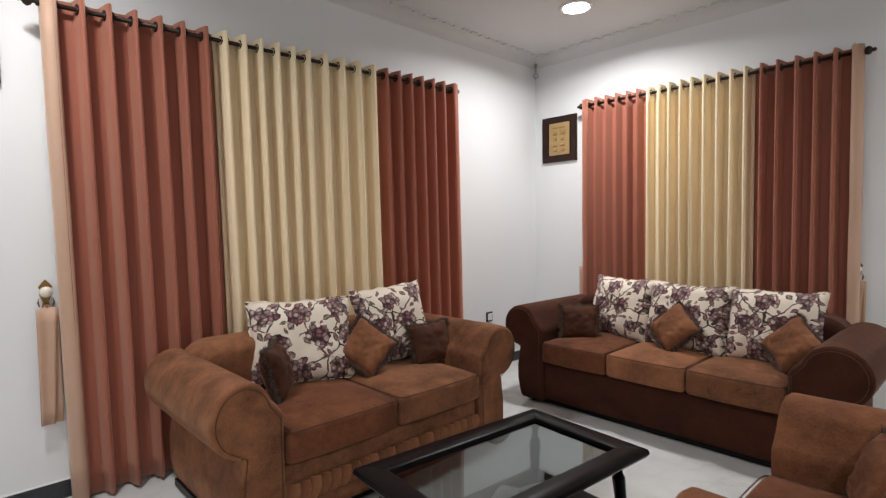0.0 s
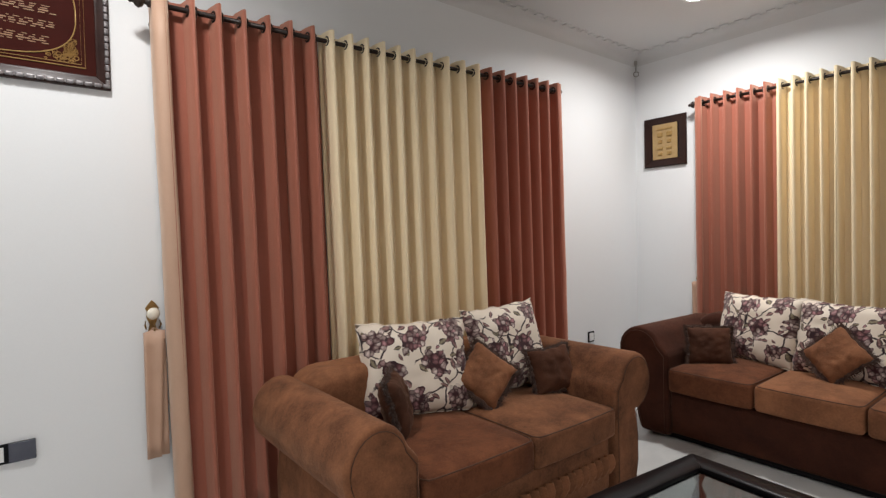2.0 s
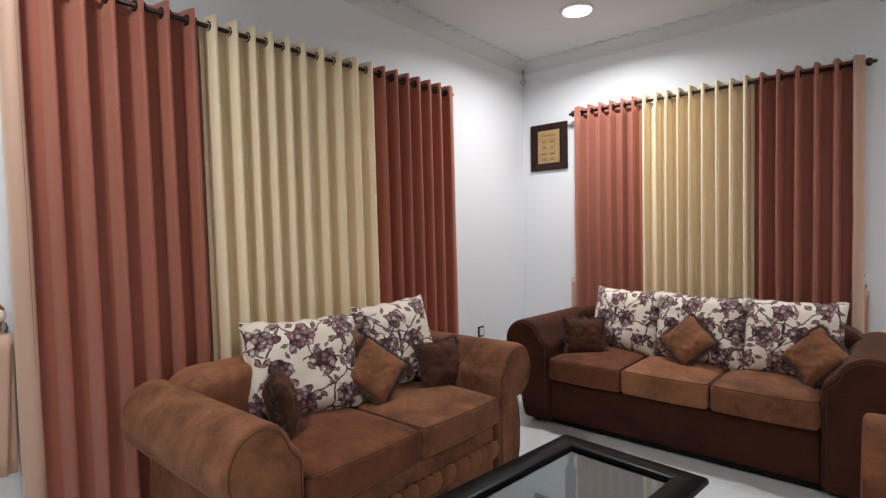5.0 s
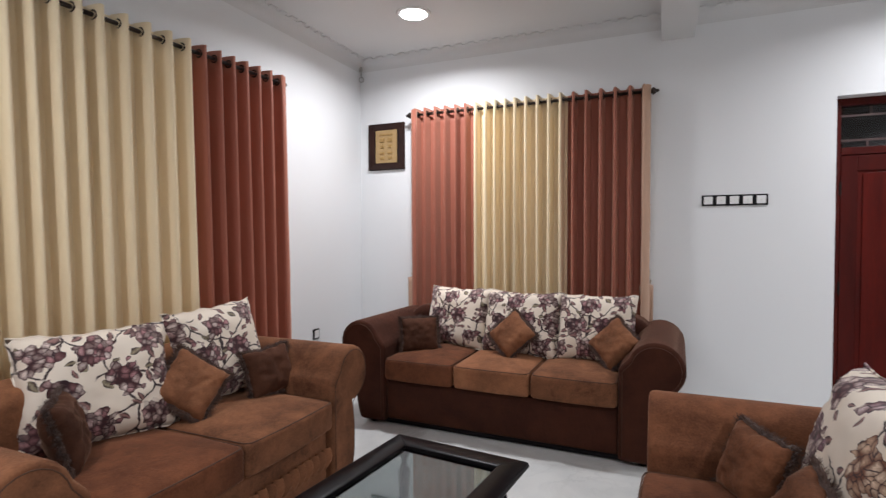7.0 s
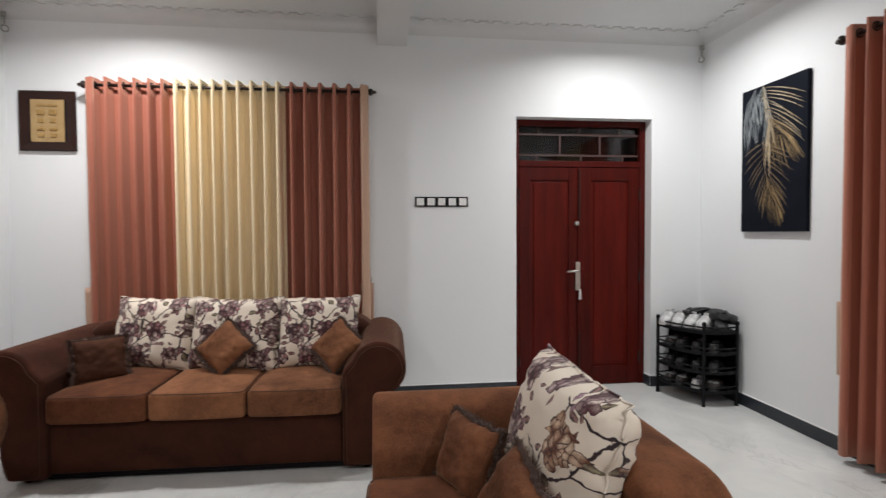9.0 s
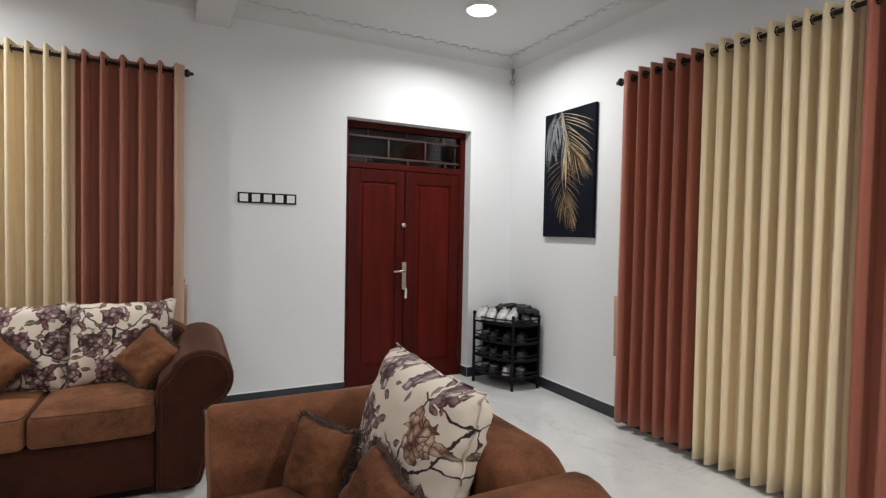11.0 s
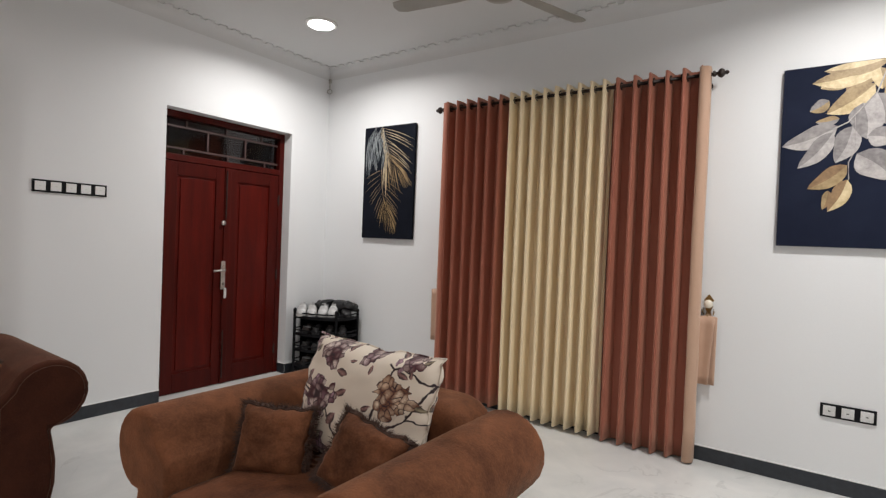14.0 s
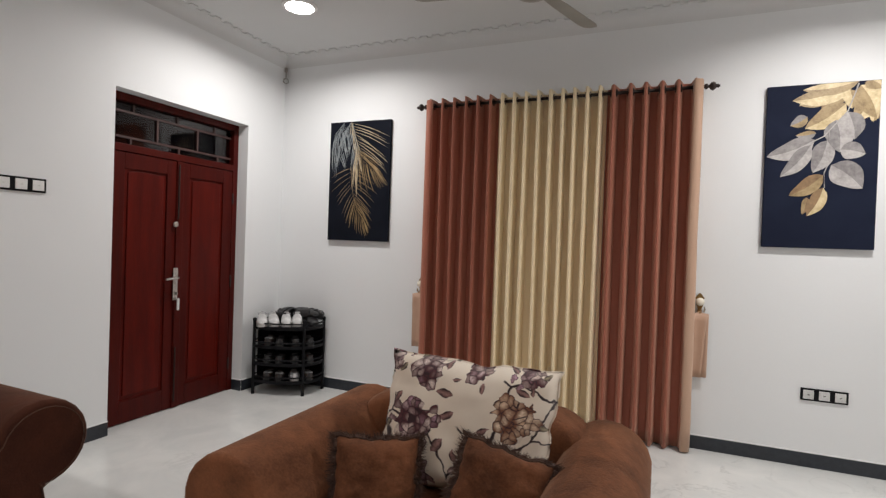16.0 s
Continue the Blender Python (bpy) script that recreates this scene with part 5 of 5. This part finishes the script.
RX, RY = EAST - 0.02, SOUTH + 0.02
SH = [
    (-0.130, 0.377, 3, 222, SHOEWHITE, "scuffed white trainer on the shoe rack's top tier"), (-0.205, 0.315, 3, 226, SHOEWHITE, "white leather trainer on the shoe rack's top tier"),
    (-0.300, 0.250, 3, 220, SHOEWHITE, "white leather trainer on the shoe rack's top tier"), (-0.375, 0.185, 3, 216, SHOEWHITE, "white leather trainer on the shoe rack's top tier"),
    (-0.14, 0.15, 3, 200, SHOEBLACK, "black leather shoe on the shoe rack's top tier"), (-0.47, 0.110, 3, 235, SHOEBLACK, "black leather shoe on the shoe rack's top tier"),
    (-0.20, 0.33, 2, 28, SHOEBROWN, "brown low shoe on a shoe rack tier"), (-0.30, 0.31, 2, 34, SHOEBLACK, "black low shoe on a shoe rack tier"), (-0.41, 0.25, 2, 40, SHOEBLACK, "black low shoe on a shoe rack tier"), (-0.49, 0.17, 2, 46, SHOEBLACK, "black low shoe on a shoe rack tier"),
    (-0.20, 0.33, 1, 28, SHOEBLACK, "brown low shoe on a shoe rack tier"), (-0.30, 0.31, 1, 34, SHOEBLACK, "black low shoe on a shoe rack tier"), (-0.41, 0.25, 1, 40, SHOEBLACK, "black low shoe on a shoe rack tier"), (-0.49, 0.17, 1, 46, SHOEBLACK, "black low shoe on a shoe rack tier"),
    (-0.20, 0.33, 0, 28, SHOEBROWN, "brown low shoe on a shoe rack tier"), (-0.30, 0.31, 0, 34, SHOEBROWN, "brown low shoe on a shoe rack tier"), (-0.41, 0.25, 0, 40, SHOEGREY, "grey low shoe on a shoe rack tier"), (-0.49, 0.17, 0, 46, SHOEBROWN, "brown low shoe on a shoe rack tier"),
]
for dx, dy, tier, yaw, mt, lab in SH:
    shoe(lab, pose(RX + dx, RY + dy, TIERS[tier] + 0.012, 0, 0, yaw), mt, RUBBER if mt in (SHOEWHITE, SHOEGREY) else SHOEBLACK, 1.0 if tier == 3 else 0.6)
# black shoes heaped on their sides at the back of the top tier
for dx, dy, roll, yaw in ((-0.24, 0.12, 74, 20), (-0.34, 0.085, -70, 70), (-0.44, 0.085, 66, 110)):
    shoe("black leather shoe heaped on the shoe rack's top tier", pose(RX + dx, RY + dy, TIERS[3] + 0.095, 0, roll, yaw), SHOEBLACK, SHOEBLACK, 0.9)
